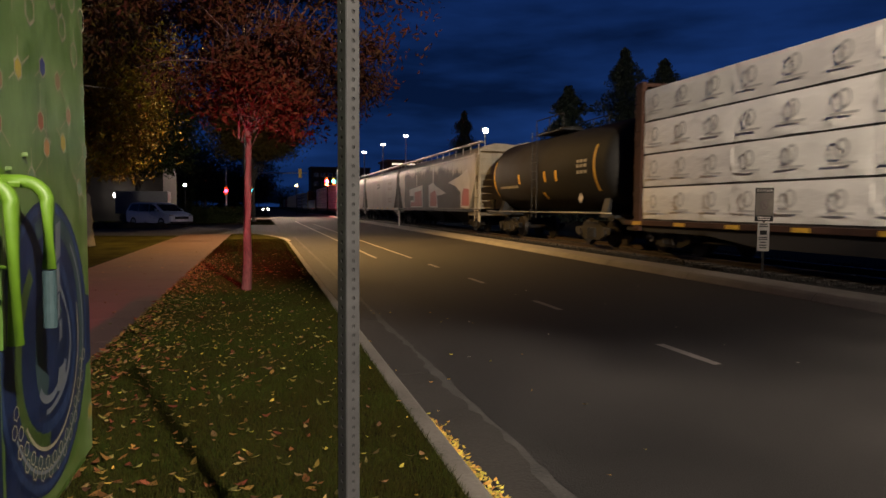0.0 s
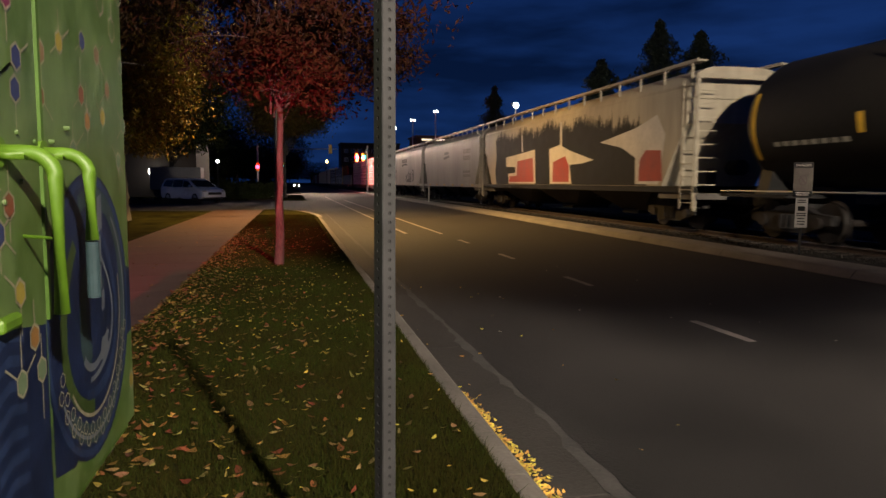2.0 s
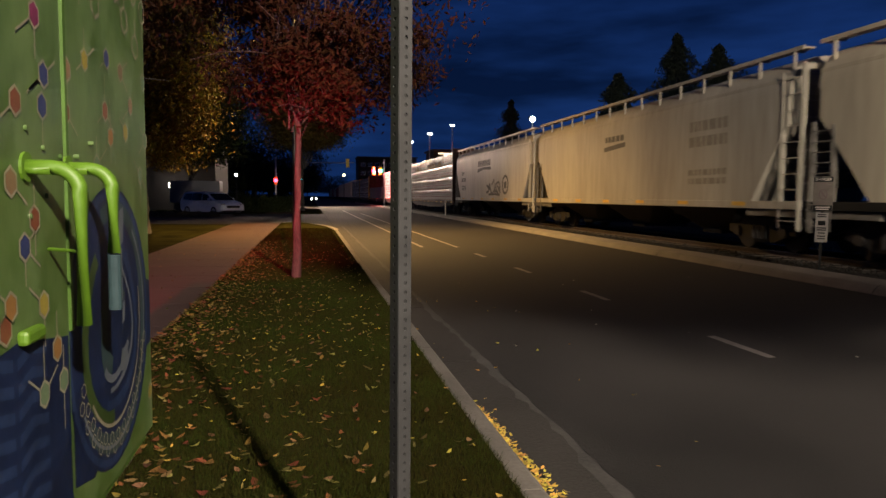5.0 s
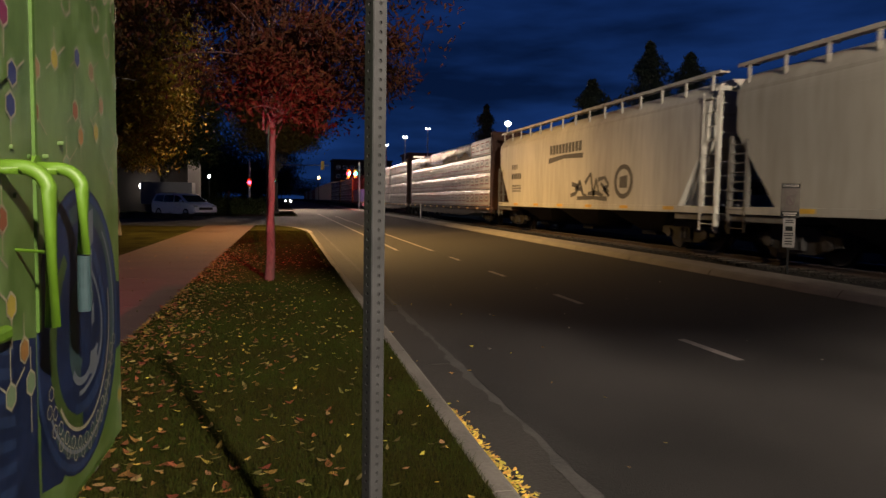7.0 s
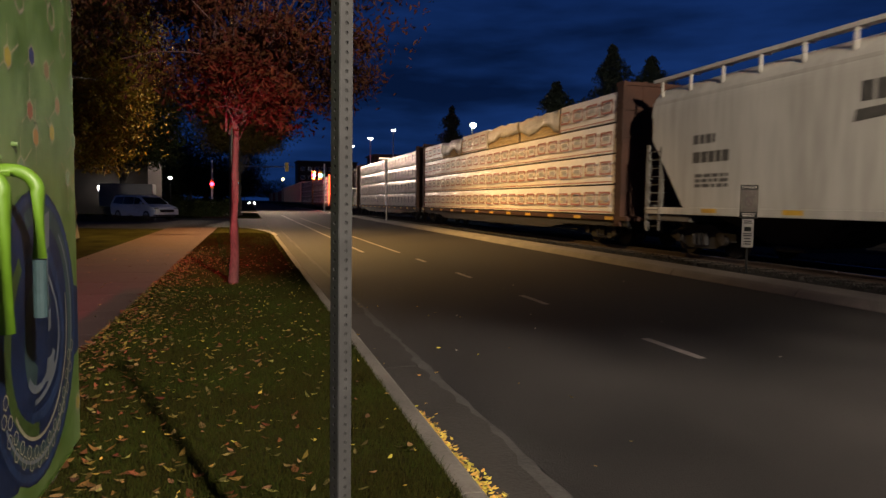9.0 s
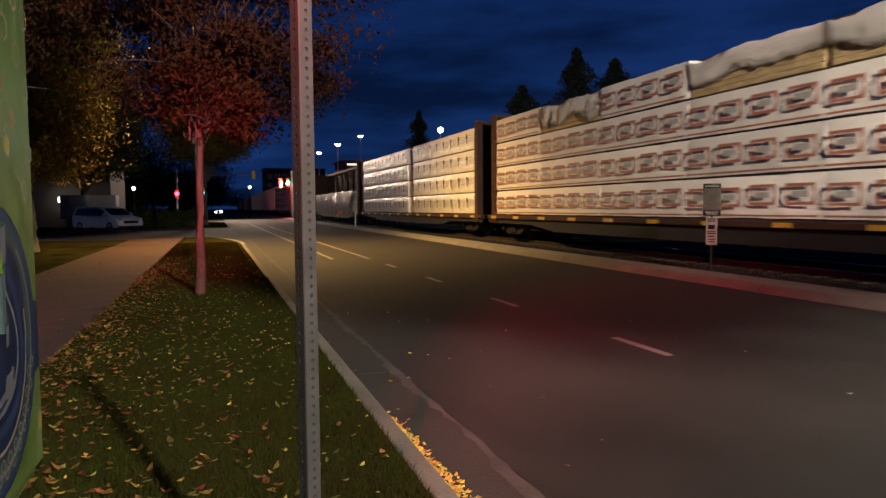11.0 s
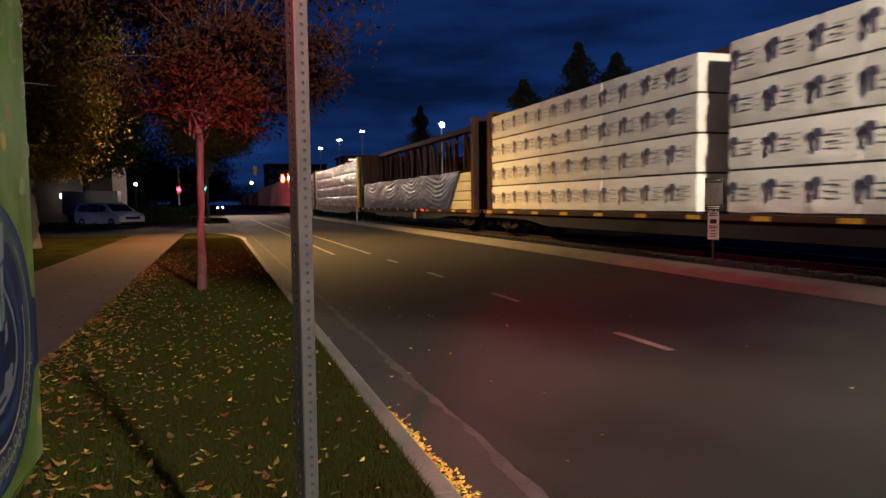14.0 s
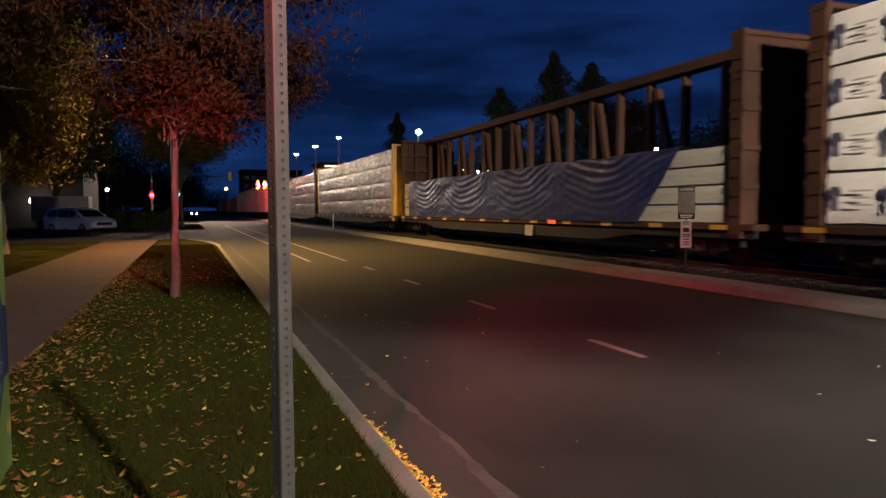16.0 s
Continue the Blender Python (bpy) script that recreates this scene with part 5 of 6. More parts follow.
def disc(r0, r1, x, material, n=40, a0=0.0, a1=2 * math.pi, cy=GY, cz=GZ, wob=0.0):
    bm = B()
    for k in range(n):
        a, b = a0 + (a1 - a0) * k / n, a0 + (a1 - a0) * (k + 1) / n
        def p(r, t):
            rr = r * (1 + wob * math.sin(3 * t + r * 9))
            return (cy + rr * math.cos(t), cz + rr * math.sin(t))
        if r0 <= 0:
            flat(bm, [(cy, cz), p(r1, a), p(r1, b)], x)
        else:
            flat(bm, [p(r0, a), p(r1, a), p(r1, b), p(r0, b)], x)
    part("mural_ring", bm, material, cab)


disc(0, 0.60, 0.0040, cab_blue)
disc(0.555, 0.585, 0.0050, cab_blue2)
disc(0.46, 0.54, 0.0050, cab_teal, a0=-2.4, a1=1.9, wob=0.02)
disc(0.50, 0.515, 0.0060, cab_pale, a0=-2.6, a1=0.9)
disc(0.36, 0.43, 0.0050, cab_dkgreen, a0=2.2, a1=4.6, wob=0.03)
disc(0.32, 0.37, 0.0060, cab_blue2, a0=-2.0, a1=2.0, wob=0.05)
disc(0.26, 0.285, 0.0060, cab_pale, a0=-1.9, a1=1.2, wob=0.06)
disc(0.12, 0.22, 0.0050, cab_teal, a0=0.6, a1=4.4, wob=0.08)
disc(0.20, 0.235, 0.0065, cab_pale, a0=3.9, a1=5.8, wob=0.05)
disc(0.10, 0.20, 0.0070, cab_pale, a0=4.4, a1=5.2, cy=GY + 0.12, cz=GZ - 0.02)
disc(0.41, 0.425, 0.0065, hex_line, a0=-2.5, a1=0.3)
glint = B()
for y, z, s in ((3.44, 1.36, 0.09), (3.42, 1.20, 0.07), (3.42, 1.08, 0.06), (3.45, 0.98, 0.05)):
    flat(glint, [(y - s * 0.5, z - s), (y + s * 0.4, z - s * 0.7), (y + s * 0.5, z + s), (y - s * 0.3, z + s * 0.8)], 0.0080)
part("mural_highlight", glint, cab_pale, cab, "pale painted highlight")


def hexagon(y, z, r, fill, x, parent_bm_line, fills):
    pts = [(y + r * math.sin(math.pi / 3 * k), z + r * math.cos(math.pi / 3 * k)) for k in range(6)]
    inn = [(y + r * 0.78 * math.sin(math.pi / 3 * k), z + r * 0.78 * math.cos(math.pi / 3 * k)) for k in range(6)]
    for k in range(6):
        j = (k + 1) % 6
        flat(parent_bm_line, [pts[k], pts[j], inn[j], inn[k]], x)
    if fill is not None:
        fills.append((fill, inn))


rgc = random.Random(11)
fills = []
hex_cols.append(mat("mural_magenta", (0.14, 0.02, 0.06), 0.5, var=0.15, bump=0))
SPOTS = [(2.51, 2.05, 6), (2.57, 1.88, 2), (2.55, 1.78, 2), (2.35, 1.77, 1), (2.82, 1.94, 3), (3.02, 2.01, 4), (3.31, 2.07, 2), (3.52, 2.05, 3), (2.80, 1.79, 1), (3.27, 1.85, 1),
         (3.68, 1.92, 3), (3.34, 1.75, 0), (3.58, 1.79, 4), (3.94, 2.07, 5), (3.96, 1.78, 5), (2.30, 1.54, 3), (3.61, 2.30, 9), (3.95, 2.42, 9), (3.17, 2.26, 9), (2.27, 1.19, 0),
         (2.51, 1.16, 4), (2.61, 1.00, 0), (2.66, 0.88, 5), (2.49, 0.88, 5), (2.23, 1.13, 1), (2.46, 1.43, 1), (2.38, 1.35, 2), (3.94, 0.48, 4), (3.78, 2.47, 9), (3.46, 2.40, 9), (2.98, 2.38, 9), (3.80, 2.22, 9), (3.84, 1.60, 5), (3.14, 1.62, 5), (2.66, 2.28, 3)]
spots = [(y, z, 0.048 if c < 9 else 0.065) for y, z, c in SPOTS]
for k, (y, z, r) in enumerate(spots):
    x = 0.0145 if y < 2.76 else 0.0030
    line_bm = B()
    hexagon(y, z, r, SPOTS[k][2] if SPOTS[k][2] < 9 else None, x, line_bm, fills)
    for s in range(rgc.choice((1, 2, 3))):
        a = math.pi / 3 * (rgc.randrange(6)) + 0.02
        ln = rgc.uniform(0.06, 0.12)
        dy, dz = math.sin(a), math.cos(a)
        p, q = (y + dy * r, z + dz * r), (y + dy * (r + ln), z + dz * (r + ln))
        if q[0] > 3.97 or (q[0] - GY) ** 2 + (q[1] - GZ) ** 2 < 0.6 ** 2:
            continue
        flat(line_bm, [(p[0] - dz * 0.004, p[1] + dy * 0.004), (q[0] - dz * 0.004, q[1] + dy * 0.004), (q[0] + dz * 0.004, q[1] - dy * 0.004), (p[0] + dz * 0.004, p[1] - dy * 0.004)], x)
    part("mural_outline", line_bm, hex_line, cab)
line_bm = B()
for k in range(13):
    a = math.radians(200 + k * 11.5)
    for rr in (0.47, 0.515):
        hexagon(GY + rr * math.cos(a + (0.1 if rr > 0.5 else 0)), GZ + rr * math.sin(a + (0.1 if rr > 0.5 else 0)), 0.030, None, 0.0085, line_bm, fills)
part("mural_chain", line_bm, hex_line, cab, "pale painted chain of hexagons")
for fc, inn in fills:
    part("mural_hexagon", flat(B(), inn, 0.0150 if inn[0][0] < 2.76 else 0.0035), hex_cols[fc], cab)

part("latch", box(B(), 0.011, 0.045, wall_y(2.30), wall_y(2.44), 0.94, 0.985, 0.012), cab_lime, cab, "lime painted latch block")
# grab handles: bent tube, out from the face and down
for y, z, low, d in ((2.41, 1.585, 1.11, 0.16), (2.77, 1.595, 1.30, 0.155)):
    pts = [(0.0, wall_y(y), z - 0.13), (d - 0.075, wall_y(y), z - 0.13)]
    for a in np.linspace(0, math.pi / 2, 7):
        pts.append((d - 0.075 + 0.075 * math.sin(a), wall_y(y), z - 0.13 - 0.075 * (1 - math.cos(a))))
    pts.append((d, wall_y(y), low - 0.13))
    part("grab_handle", sweep(B(), pts, 0.0225, 14), cab_lime, cab, "lime green bent tube handle", smooth=True)
    part("handle_flange", tube(B(), (0.0, wall_y(y), z - 0.13), (0.018, wall_y(y), z - 0.13), 0.045, n=14), cab_lime, cab)
part("handle_end", tube(B(), (0.155, wall_y(2.77), 1.295 - 0.13), (0.155, wall_y(2.77), 1.10 - 0.13), 0.0222, n=14), cab_teal, cab, "handle end painted grey blue")
part("handle_flange", sweep(B(), [(0.0, wall_y(2.58), 1.20), (0.10, wall_y(2.50), 1.20), (0.15, wall_y(2.43), 1.20)], 0.006, 6), cab_lime, cab)
for y, z in ((2.42, 1.70), (2.55, 1.65), (2.70, 1.63), (2.88, 1.64), (3.05, 1.70), (2.57, 1.50), (2.43, 1.44)):
    bl = tube(B(), (0.0, wall_y(y), z - 0.13), (0.019, wall_y(y), z - 0.13), 0.010, 0.008, n=8)
    part("bolt", bl, cab_green, cab)

# ---- trees ----
def limb_points(a, b, sag, rng, n=6):
    a, b = Vector(a), Vector(b)
    d = (b - a).length
    return [a.lerp(b, k / n) + Vector((rng.normal(0, 0.02) * d, rng.normal(0, 0.02) * d, sag * d * math.sin(math.pi * k / n))) for k in range(n + 1)]


def tree(at, trunk_h, trunk_r, centre, radii, leaves, size, leaf_material, bark, label, seed, limbs=14, lean=(0, 0), cluster=0.32, name="tree", fill=0.25):
    """Tapered trunk, limbs reaching to clumps of small leaves with gaps between them."""
    rng = np.random.RandomState(seed)
    root = thing(name, at, label, "tree")
    tr = B()
    top = Vector((lean[0], lean[1], trunk_h))
    pts = [Vector((0, 0, -0.05)), Vector((0, 0, 0.06))] + [Vector((0, 0, 0.06)).lerp(top, k / 6) + Vector((rng.normal(0, 0.007), rng.normal(0, 0.007), 0)) for k in range(1, 7)]
    rad = [trunk_r * 1.35, trunk_r * 1.15] + [trunk_r * (1 - 0.06 * k) for k in range(1, 7)]
    sweep(tr, pts, rad, 14)
    part("trunk", tr, bark, root, smooth=True)
    tips = []
    c = Vector(centre)
    for k in range(limbs):
        lb = B()
        d = Vector(rng.normal(size=3))
        d.normalize()
        r = rng.uniform(0.55, 0.95)
        tip = Vector((c.x + d.x * radii[0] * r, c.y + d.y * radii[1] * r, c.z + d.z * radii[2] * r))
        start = top if k % 2 else Vector((0, 0, 0)).lerp(top, rng.uniform(0.90, 1.0))
        if k == 0:
            tip, start = c + Vector((0, 0, radii[2] * 0.7)), top
        mid = limb_points(start, tip, 0.10, rng)
        sweep(lb, mid, [max(0.006, trunk_r * (0.5 if k == 0 else 0.27) * (1 - j / 6.5)) for j in range(7)], 6)
        tips.append(tip)
        for s in range(3):
            q = mid[rng.randint(2, 6)] + Vector(rng.normal(0, 0.25, 3)) * min(radii)
            sweep(lb, limb_points(mid[2], q, 0.05, rng, 3), [trunk_r * 0.18, trunk_r * 0.12, trunk_r * 0.08, 0.004], 5)
            tips.append(q)
        part("limb", lb, bark, root)
    tips = [t for t in tips if sum(((t[i] - c[i]) / radii[i]) ** 2 for i in range(3)) < 1.25]
    tips = np.array([list(t) for t in tips])
    pick = rng.randint(0, len(tips), leaves)
    cen = tips[pick] + rng.normal(0, cluster, (leaves, 3)) * np.array(radii) * np.array([1, 1, 0.85])
    loose = rng.rand(leaves) < fill
    dirs = rng.normal(size=(leaves, 3))
    dirs /= np.linalg.norm(dirs, axis=1, keepdims=True)
    cen[loose] = (np.array(centre) + dirs * np.array(radii) * rng.uniform(0.3, 1.0, (leaves, 1)) ** 0.5)[loose]
    cen[:, 2] = np.maximum(cen[:, 2], max(trunk_h * 0.9, c.z - radii[2] * 1.1) + rng.rand(leaves) * 1.0)
    part("crown", leaf_mesh(cen, rng.uniform(0.6, 1.3, leaves) * size, rng, leaf_material), None, root)
    return root


tree((-0.045, 11.45, 0.15), 2.62, 0.070, (0.52, 0.0, 4.70), (2.75, 2.3, 2.10), 30000, 0.058, leaf_red, bark_light, "young street tree with dull red autumn leaves", 3, 26, (0.06, 0), 0.085, fill=0.06)
tree((-5.3, 24.5, 0.15), 2.4, 0.24, (0.0, 0, 6.0), (2.9, 3.0, 3.6), 42000, 0.10, leaf_yellow, bark_dark, "broad tree with yellow autumn leaves on the lawn", 5, 22, (0, 0), 0.20)
tree((-5.9, 15.6, 0.15), 2.2, 0.22, (1.7, 0, 6.5), (2.8, 2.6, 2.5), 40000, 0.080, leaf_orange, bark_dark, "dark tree with rusty autumn leaves on the lawn", 6, 20, (0, 0), 0.20)
# autumn leaf colour, brightened to stand in for amber lamp light on the crown
tree((-1.0, 59.5, 0.15), 4.4, 0.22, (0.7, 0, 8.4), (4.2, 3.6, 3.0), 30000, 0.13, mat("leaf_amber", (0.085, 0.050, 0.012), 0.65, var=0.3, scale=0.5, fine=4, bump=0, tint=(0.035, 0.032, 0.008), island=0.6, spec=0.1), bark_dark, "dim street tree turning orange beyond the driveway", 7, 20, (0, 0), 0.20)
tree((-0.5, 62.0, 0.15), 3.9, 0.20, (0.8, 0, 8.8), (4.0, 3.4, 3.2), 26000, 0.15, leaf_green, bark_dark, "dark street tree still green", 8, 20, (0, 0), 0.20)
tree((-9.5, 60.0, 0.15), 3.0, 0.25, (0, 0, 8.6), (5.0, 4.0, 4.6), 22000, 0.20, leaf_green, bark_dark, "dark leafy tree behind the driveway", 9, 20, (0, 0), 0.20)
tree((-17.0, 52.0, 0.15), 3.0, 0.25, (0, 0, 8.0), (5.5, 4.0, 5.5), 22000, 0.20, leaf_green, bark_dark, "dark leafy tree behind the driveway", 10, 20, (0, 0), 0.20)
tree((-9.0, 122.0, 0.0), 3.0, 0.3, (0, 0, 8.0), (5.0, 5.0, 5.0), 8000, 0.25, leaf_green, bark_dark, "dark roadside tree far down the street", 12, 18, (0, 0), 0.22)
tree((-2.0, 160.0, 0.0), 3.0, 0.3, (0, 0, 8.0), (6.0, 5.0, 6.0), 6000, 0.35, leaf_green, bark_dark, "dark roadside tree far down the street", 13, 18, (0, 0), 0.22)


# added out of view: its crown blocks the near lamp and darkens the road
tree((9.45, -3.4, 0.14), 3.6, 0.12, (-4.7, 0.0, 5.9), (1.45, 2.0, 1.0), 14000, 0.075, leaf_red, bark_light, "unseen street tree added to shade the road", 14, 16, (-0.3, 0), 0.20)


def conifer(at, height, spread, seed, label):
    rng = np.random.RandomState(seed)
    root = thing("conifer", at, label, "tree")
    part("trunk", tube(B(), (0, 0, -0.1), (0, 0, height * 0.95), 0.28, 0.03, 10), bark_dark, root)
    cs, ss = [], []
    for k in range(14000):
        h = rng.rand() ** 1.0
        z = height * (0.08 + 0.92 * h)
        tier = 0.66 + 0.34 * math.sin(h * 38 + rng.normal(0, 0.5))
        r = spread * (1 - h) ** 0.62 * tier * math.sqrt(rng.rand()) + 0.12
        a = rng.rand() * 2 * math.pi
        r *= 0.85 + 0.35 * math.sin(3 * a + seed + 9 * h) + 0.2 * math.sin(7 * a + h * 9)
        cs.append((r * math.cos(a), r * math.sin(a), z - 0.25 * r))
        ss.append(rng.uniform(0.14, 0.34))
    part("crown", leaf_mesh(np.array(cs), np.array(ss), rng, leaf_conifer), None, root)


conifer((39.5, 70.0, 0.0), 19.3, 7.4, 1, "tall dark conifer behind the railway")
conifer((33.2, 71.0, 0.0), 15.0, 7.0, 2, "dark conifer behind the railway")
conifer((44.5, 70.0, 0.0), 18.4, 7.6, 3, "tall dark conifer behind the railway")
conifer((36.0, 121.0, 0.0), 19.0, 5.5, 4, "dark conifer far behind the railway")
for k, (x, y, r, hgt) in enumerate(((50.0, 66.0, 6.0, 11.0), (56.0, 60.0, 6.5, 11.5), (30.5, 118.0, 6.0, 9.0), (44.0, 130.0, 8.0, 10.0), (30.0, 190.0, 9.0, 10.0), (24.0, 240.0, 10.0, 9.0), (40.0, 86.0, 6.0, 9.0))):
    tree((x, y, 0), hgt * 0.35, 0.3, (0, 0, hgt * 0.62), (r, r * 0.8, hgt * 0.38), 6000, 0.26, leaf_green, bark_dark, "dark broadleaf tree behind the railway", 30 + k, 16, (0, 0), 0.22)

tree((46.3, 66.0, 0), 4.0, 0.3, (0, 0, 10.5), (3.6, 3.0, 3.4), 7000, 0.24, leaf_orange, bark_dark, "dull yellowing tree before the conifers", 71, 16, (0, 0), 0.2)
for k in range(9):
    hedge_at = (-62.0 + 7.0 * k, 128.0 + 2.0 * math.sin(k * 1.7), 0.0)
    tree(hedge_at, 0.5, 0.2, (0, 0, 2.2), (4.6, 2.0, 2.0), 2600, 0.3, leaf_green, bark_dark, "dark bushy hedge far down the street", 300 + k, 10, (0, 0), 0.22, name="hedge")

# ---- van in the driveway ----
def van(at, turn):
    """Minivan, nose towards +x."""
    root = thing("minivan", at, "white minivan parked in the driveway", "van", turn=turn)
    Wv = 0.98
    side = [(-2.45, 0.42), (-2.50, 0.95), (-2.42, 1.25), (-2.15, 1.68), (-1.6, 1.74), (0.35, 1.72), (0.75, 1.60), (1.62, 1.10), (2.30, 0.95), (2.52, 0.78), (2.55, 0.42), (2.2, 0.28), (-2.2, 0.28)]
    bm = B()
    stations = []
    for y, k, dz in ((-Wv, 0.965, 0), (-Wv + 0.10, 1.0, 0), (Wv - 0.10, 1.0, 0), (Wv, 0.965, 0)):
        stations.append([(x * k, (y if z < 1.05 else y * (1 - 0.16 * (z - 1.05) / 0.7)), 0.28 + (z - 0.28) * (k if abs(y) > Wv - 0.05 else 1)) for x, z in side])
    ring_body(bm, stations)
    part("body", bm, van_white, root, "white painted body")
    for s in (-1, 1):
        for pts in ([(1.45, 1.12), (0.80, 1.50), (0.25, 1.60), (0.25, 1.10)], [(0.18, 1.10), (0.18, 1.60), (-0.95, 1.61), (-0.95, 1.10)], [(-1.02, 1.10), (-1.02, 1.61), (-1.9, 1.58), (-2.15, 1.15)]):
            gl = B()
            gl.faces.new([gl.verts.new((x, s * (Wv * (1 - 0.16 * max(0, z - 1.05) / 0.7) + 0.004), z)) for x, z in pts])
            part("side_window", gl, glass_dark, root, "dark side glass")
    ws = B()
    ws.faces.new([ws.verts.new(p) for p in ((1.60, -0.80, 1.125), (1.60, 0.80, 1.125), (0.78, 0.74, 1.60), (0.78, -0.74, 1.60))])
    part("windscreen", ws, glass_dark, root, "dark windscreen")
    gr = box(B(), 2.50, 2.565, -0.55, 0.55, 0.58, 0.76, 0.01)
    part("grille", gr, black_steel, root, "dark grille")
    part("bumper", box(B(), 2.40, 2.60, -0.85, 0.85, 0.32, 0.40, 0.02), black_steel, root)
    for s in (-1, 1):
        part("headlight", box(B(), 2.30, 2.50, s * 0.78 - 0.14, s * 0.78 + 0.14, 0.76, 0.90, 0.03), mat("headlight_lens", (0.5, 0.5, 0.5), 0.15, 0.3, var=0.1, bump=0), root)
        part("mirror", box(B(), 1.05, 1.2, s * 1.0 - 0.10, s * 1.0 + 0.10, 1.10, 1.28, 0.03), van_white, root)
        for x in (-1.55, 1.6):
            wh = part("wheel", tube(B(), (x, s * 0.78, 0.335), (x, s * 0.985, 0.335), 0.335, n=22), rubber, root)
            part("rim", tube(B(), (x, s * 0.90, 0.335), (x, s * 0.995, 0.335), 0.22, n=16), galv, wh)
    return root


van((-6.9, 52.6, 0.006), -47)

for k, (x, y, r, hgt) in enumerate(((-14.0, 118.0, 8.0, 11.0), (-27.0, 112.0, 9.0, 12.0), (-9.0, 190.0, 9.0, 11.0), (-22.0, 160.0, 10.0, 13.0), (-1.0, 280.0, 10.0, 12.0), (-14.0, 250.0, 12.0, 13.0), (12.0, 380.0, 14.0, 12.0), (-16.0, 84.0, 5.0, 8.0))):
    tree((x, y, 0), hgt * 0.25, 0.3, (0, 0, hgt * 0.55), (r, r * 0.7, hgt * 0.46), 7000, 0.34, leaf_green, bark_dark, "dark broadleaf tree far down the street", 80 + k, 14, (0, 0), 0.22)

# hedge and dry ornamental grass
def clump(name, at, rx, ry, h, count, size, material, label, seed, upright=False):
    rng = np.random.RandomState(seed)
    root = thing(name, at, label, "shrub")
    d = rng.normal(size=(count, 3))
    d /= np.linalg.norm(d, axis=1, keepdims=True)
    p = d * rng.uniform(0.4, 1.0, (count, 1)) ** 0.4 * np.array([rx, ry, h])
    p[:, 2] = np.abs(p[:, 2]) * (1 + 0.2 * np.sin(p[:, 0] * 3))
    part("foliage", leaf_mesh(p, rng.uniform(0.6, 1.3, count) * size, rng, material, shape=0.2 if upright else 0.55), None, root)


dry_grass = mat("dry_grass", (0.13, 0.10, 0.05), 0.8, var=0.3, scale=1, fine=8, bump=0, island=0.6)
for k in range(7):
    clump("ornamental_grass", (-12.2 + k * 0.95, 49.4 + 0.3 * math.sin(k * 2.1), 0.0), 0.6, 0.5, 0.36, 900, 0.12, dry_grass, "dry tufted ornamental grass beside the driveway", 40 + k, True)
for k in range(4):
    clump("hedge", (-4.9 + k * 1.0, 59.2, 0.15), 1.2, 0.8, 1.25, 2500, 0.10, leaf_green, "low dark clipped shrub", 60 + k)

# ---- buildings ----
def building(name, x0, x1, y0, y1, h, label, windows, lit=()):
    root = thing(name, (x0, y0, 0), label, "building")
    part("wall", box(B(), 0, x1 - x0, 0, y1 - y0, 0, h), brick_mat, root, "dark brick wall")
    part("roof", box(B(), -0.4, x1 - x0 + 0.4, -0.4, y1 - y0 + 0.4, h + 0.001, h + 0.35), roof_dark, root)
    for k, (x, z, w, hh) in enumerate(windows):
        wd = part("window", box(B(), x, x + w, -0.05, -0.004, z, z + hh), glow_window if k in lit else glass_dark, root)
        fr = B()
        for a, b, c, d in ((x - 0.06, x, z - 0.06, z + hh + 0.06), (x + w, x + w + 0.06, z - 0.06, z + hh + 0.06), (x, x + w, z - 0.06, z), (x, x + w, z + hh, z + hh + 0.06)):
            box(fr, a, b, -0.08, -0.004, c, d)
        part("frame", fr, mat("window_frame", (0.35, 0.34, 0.32), 0.6, var=0.1), wd)
    return root


building("house", -40, -8.0, 63.4, 73, 5.2, "dim low brick building behind the driveway", [(2 + 3.2 * k, 1.0, 1.5, 1.4) for k in range(7)], (2,))
building("office_building", 18, 40, 260, 275, 16, "distant dark office block", [(1 + 2.6 * k, 3 + 3.2 * r, 1.6, 1.4) for k in range(8) for r in range(4)], ())
# thin glowing window strips stand in for the lit roof edge
building("station_building", 27, 60, 150, 160, 11.6, "dark flat-roofed building behind the railway with lit edge", [(1.0 + 2.9 * k, 10.9, 2.3, 0.3) for k in range(11)], (0, 1, 3))
building("row_building", -60, -14, 95, 110, 6, "dark low building beyond the cross street", [(3 + 4 * k, 1.2, 2.2, 1.5) for k in range(11)], (6, 9, 10))
st = thing("delivery_box", (-11.0, 59.0, 0.15), "pale box body of a parked delivery truck", "truck")
part("box_body", box(B(), 0, 3.9, 0, 2.1, 0.7, 2.5, 0.04), mat("box_pale", (0.10, 0.10, 0.11), 0.5, var=0.1), st)
for x in (0.7, 3.1):
    part("wheel", tube(B(), (x, 0.05, 0.42), (x, 2.05, 0.42), 0.42, n=18), rubber, st)

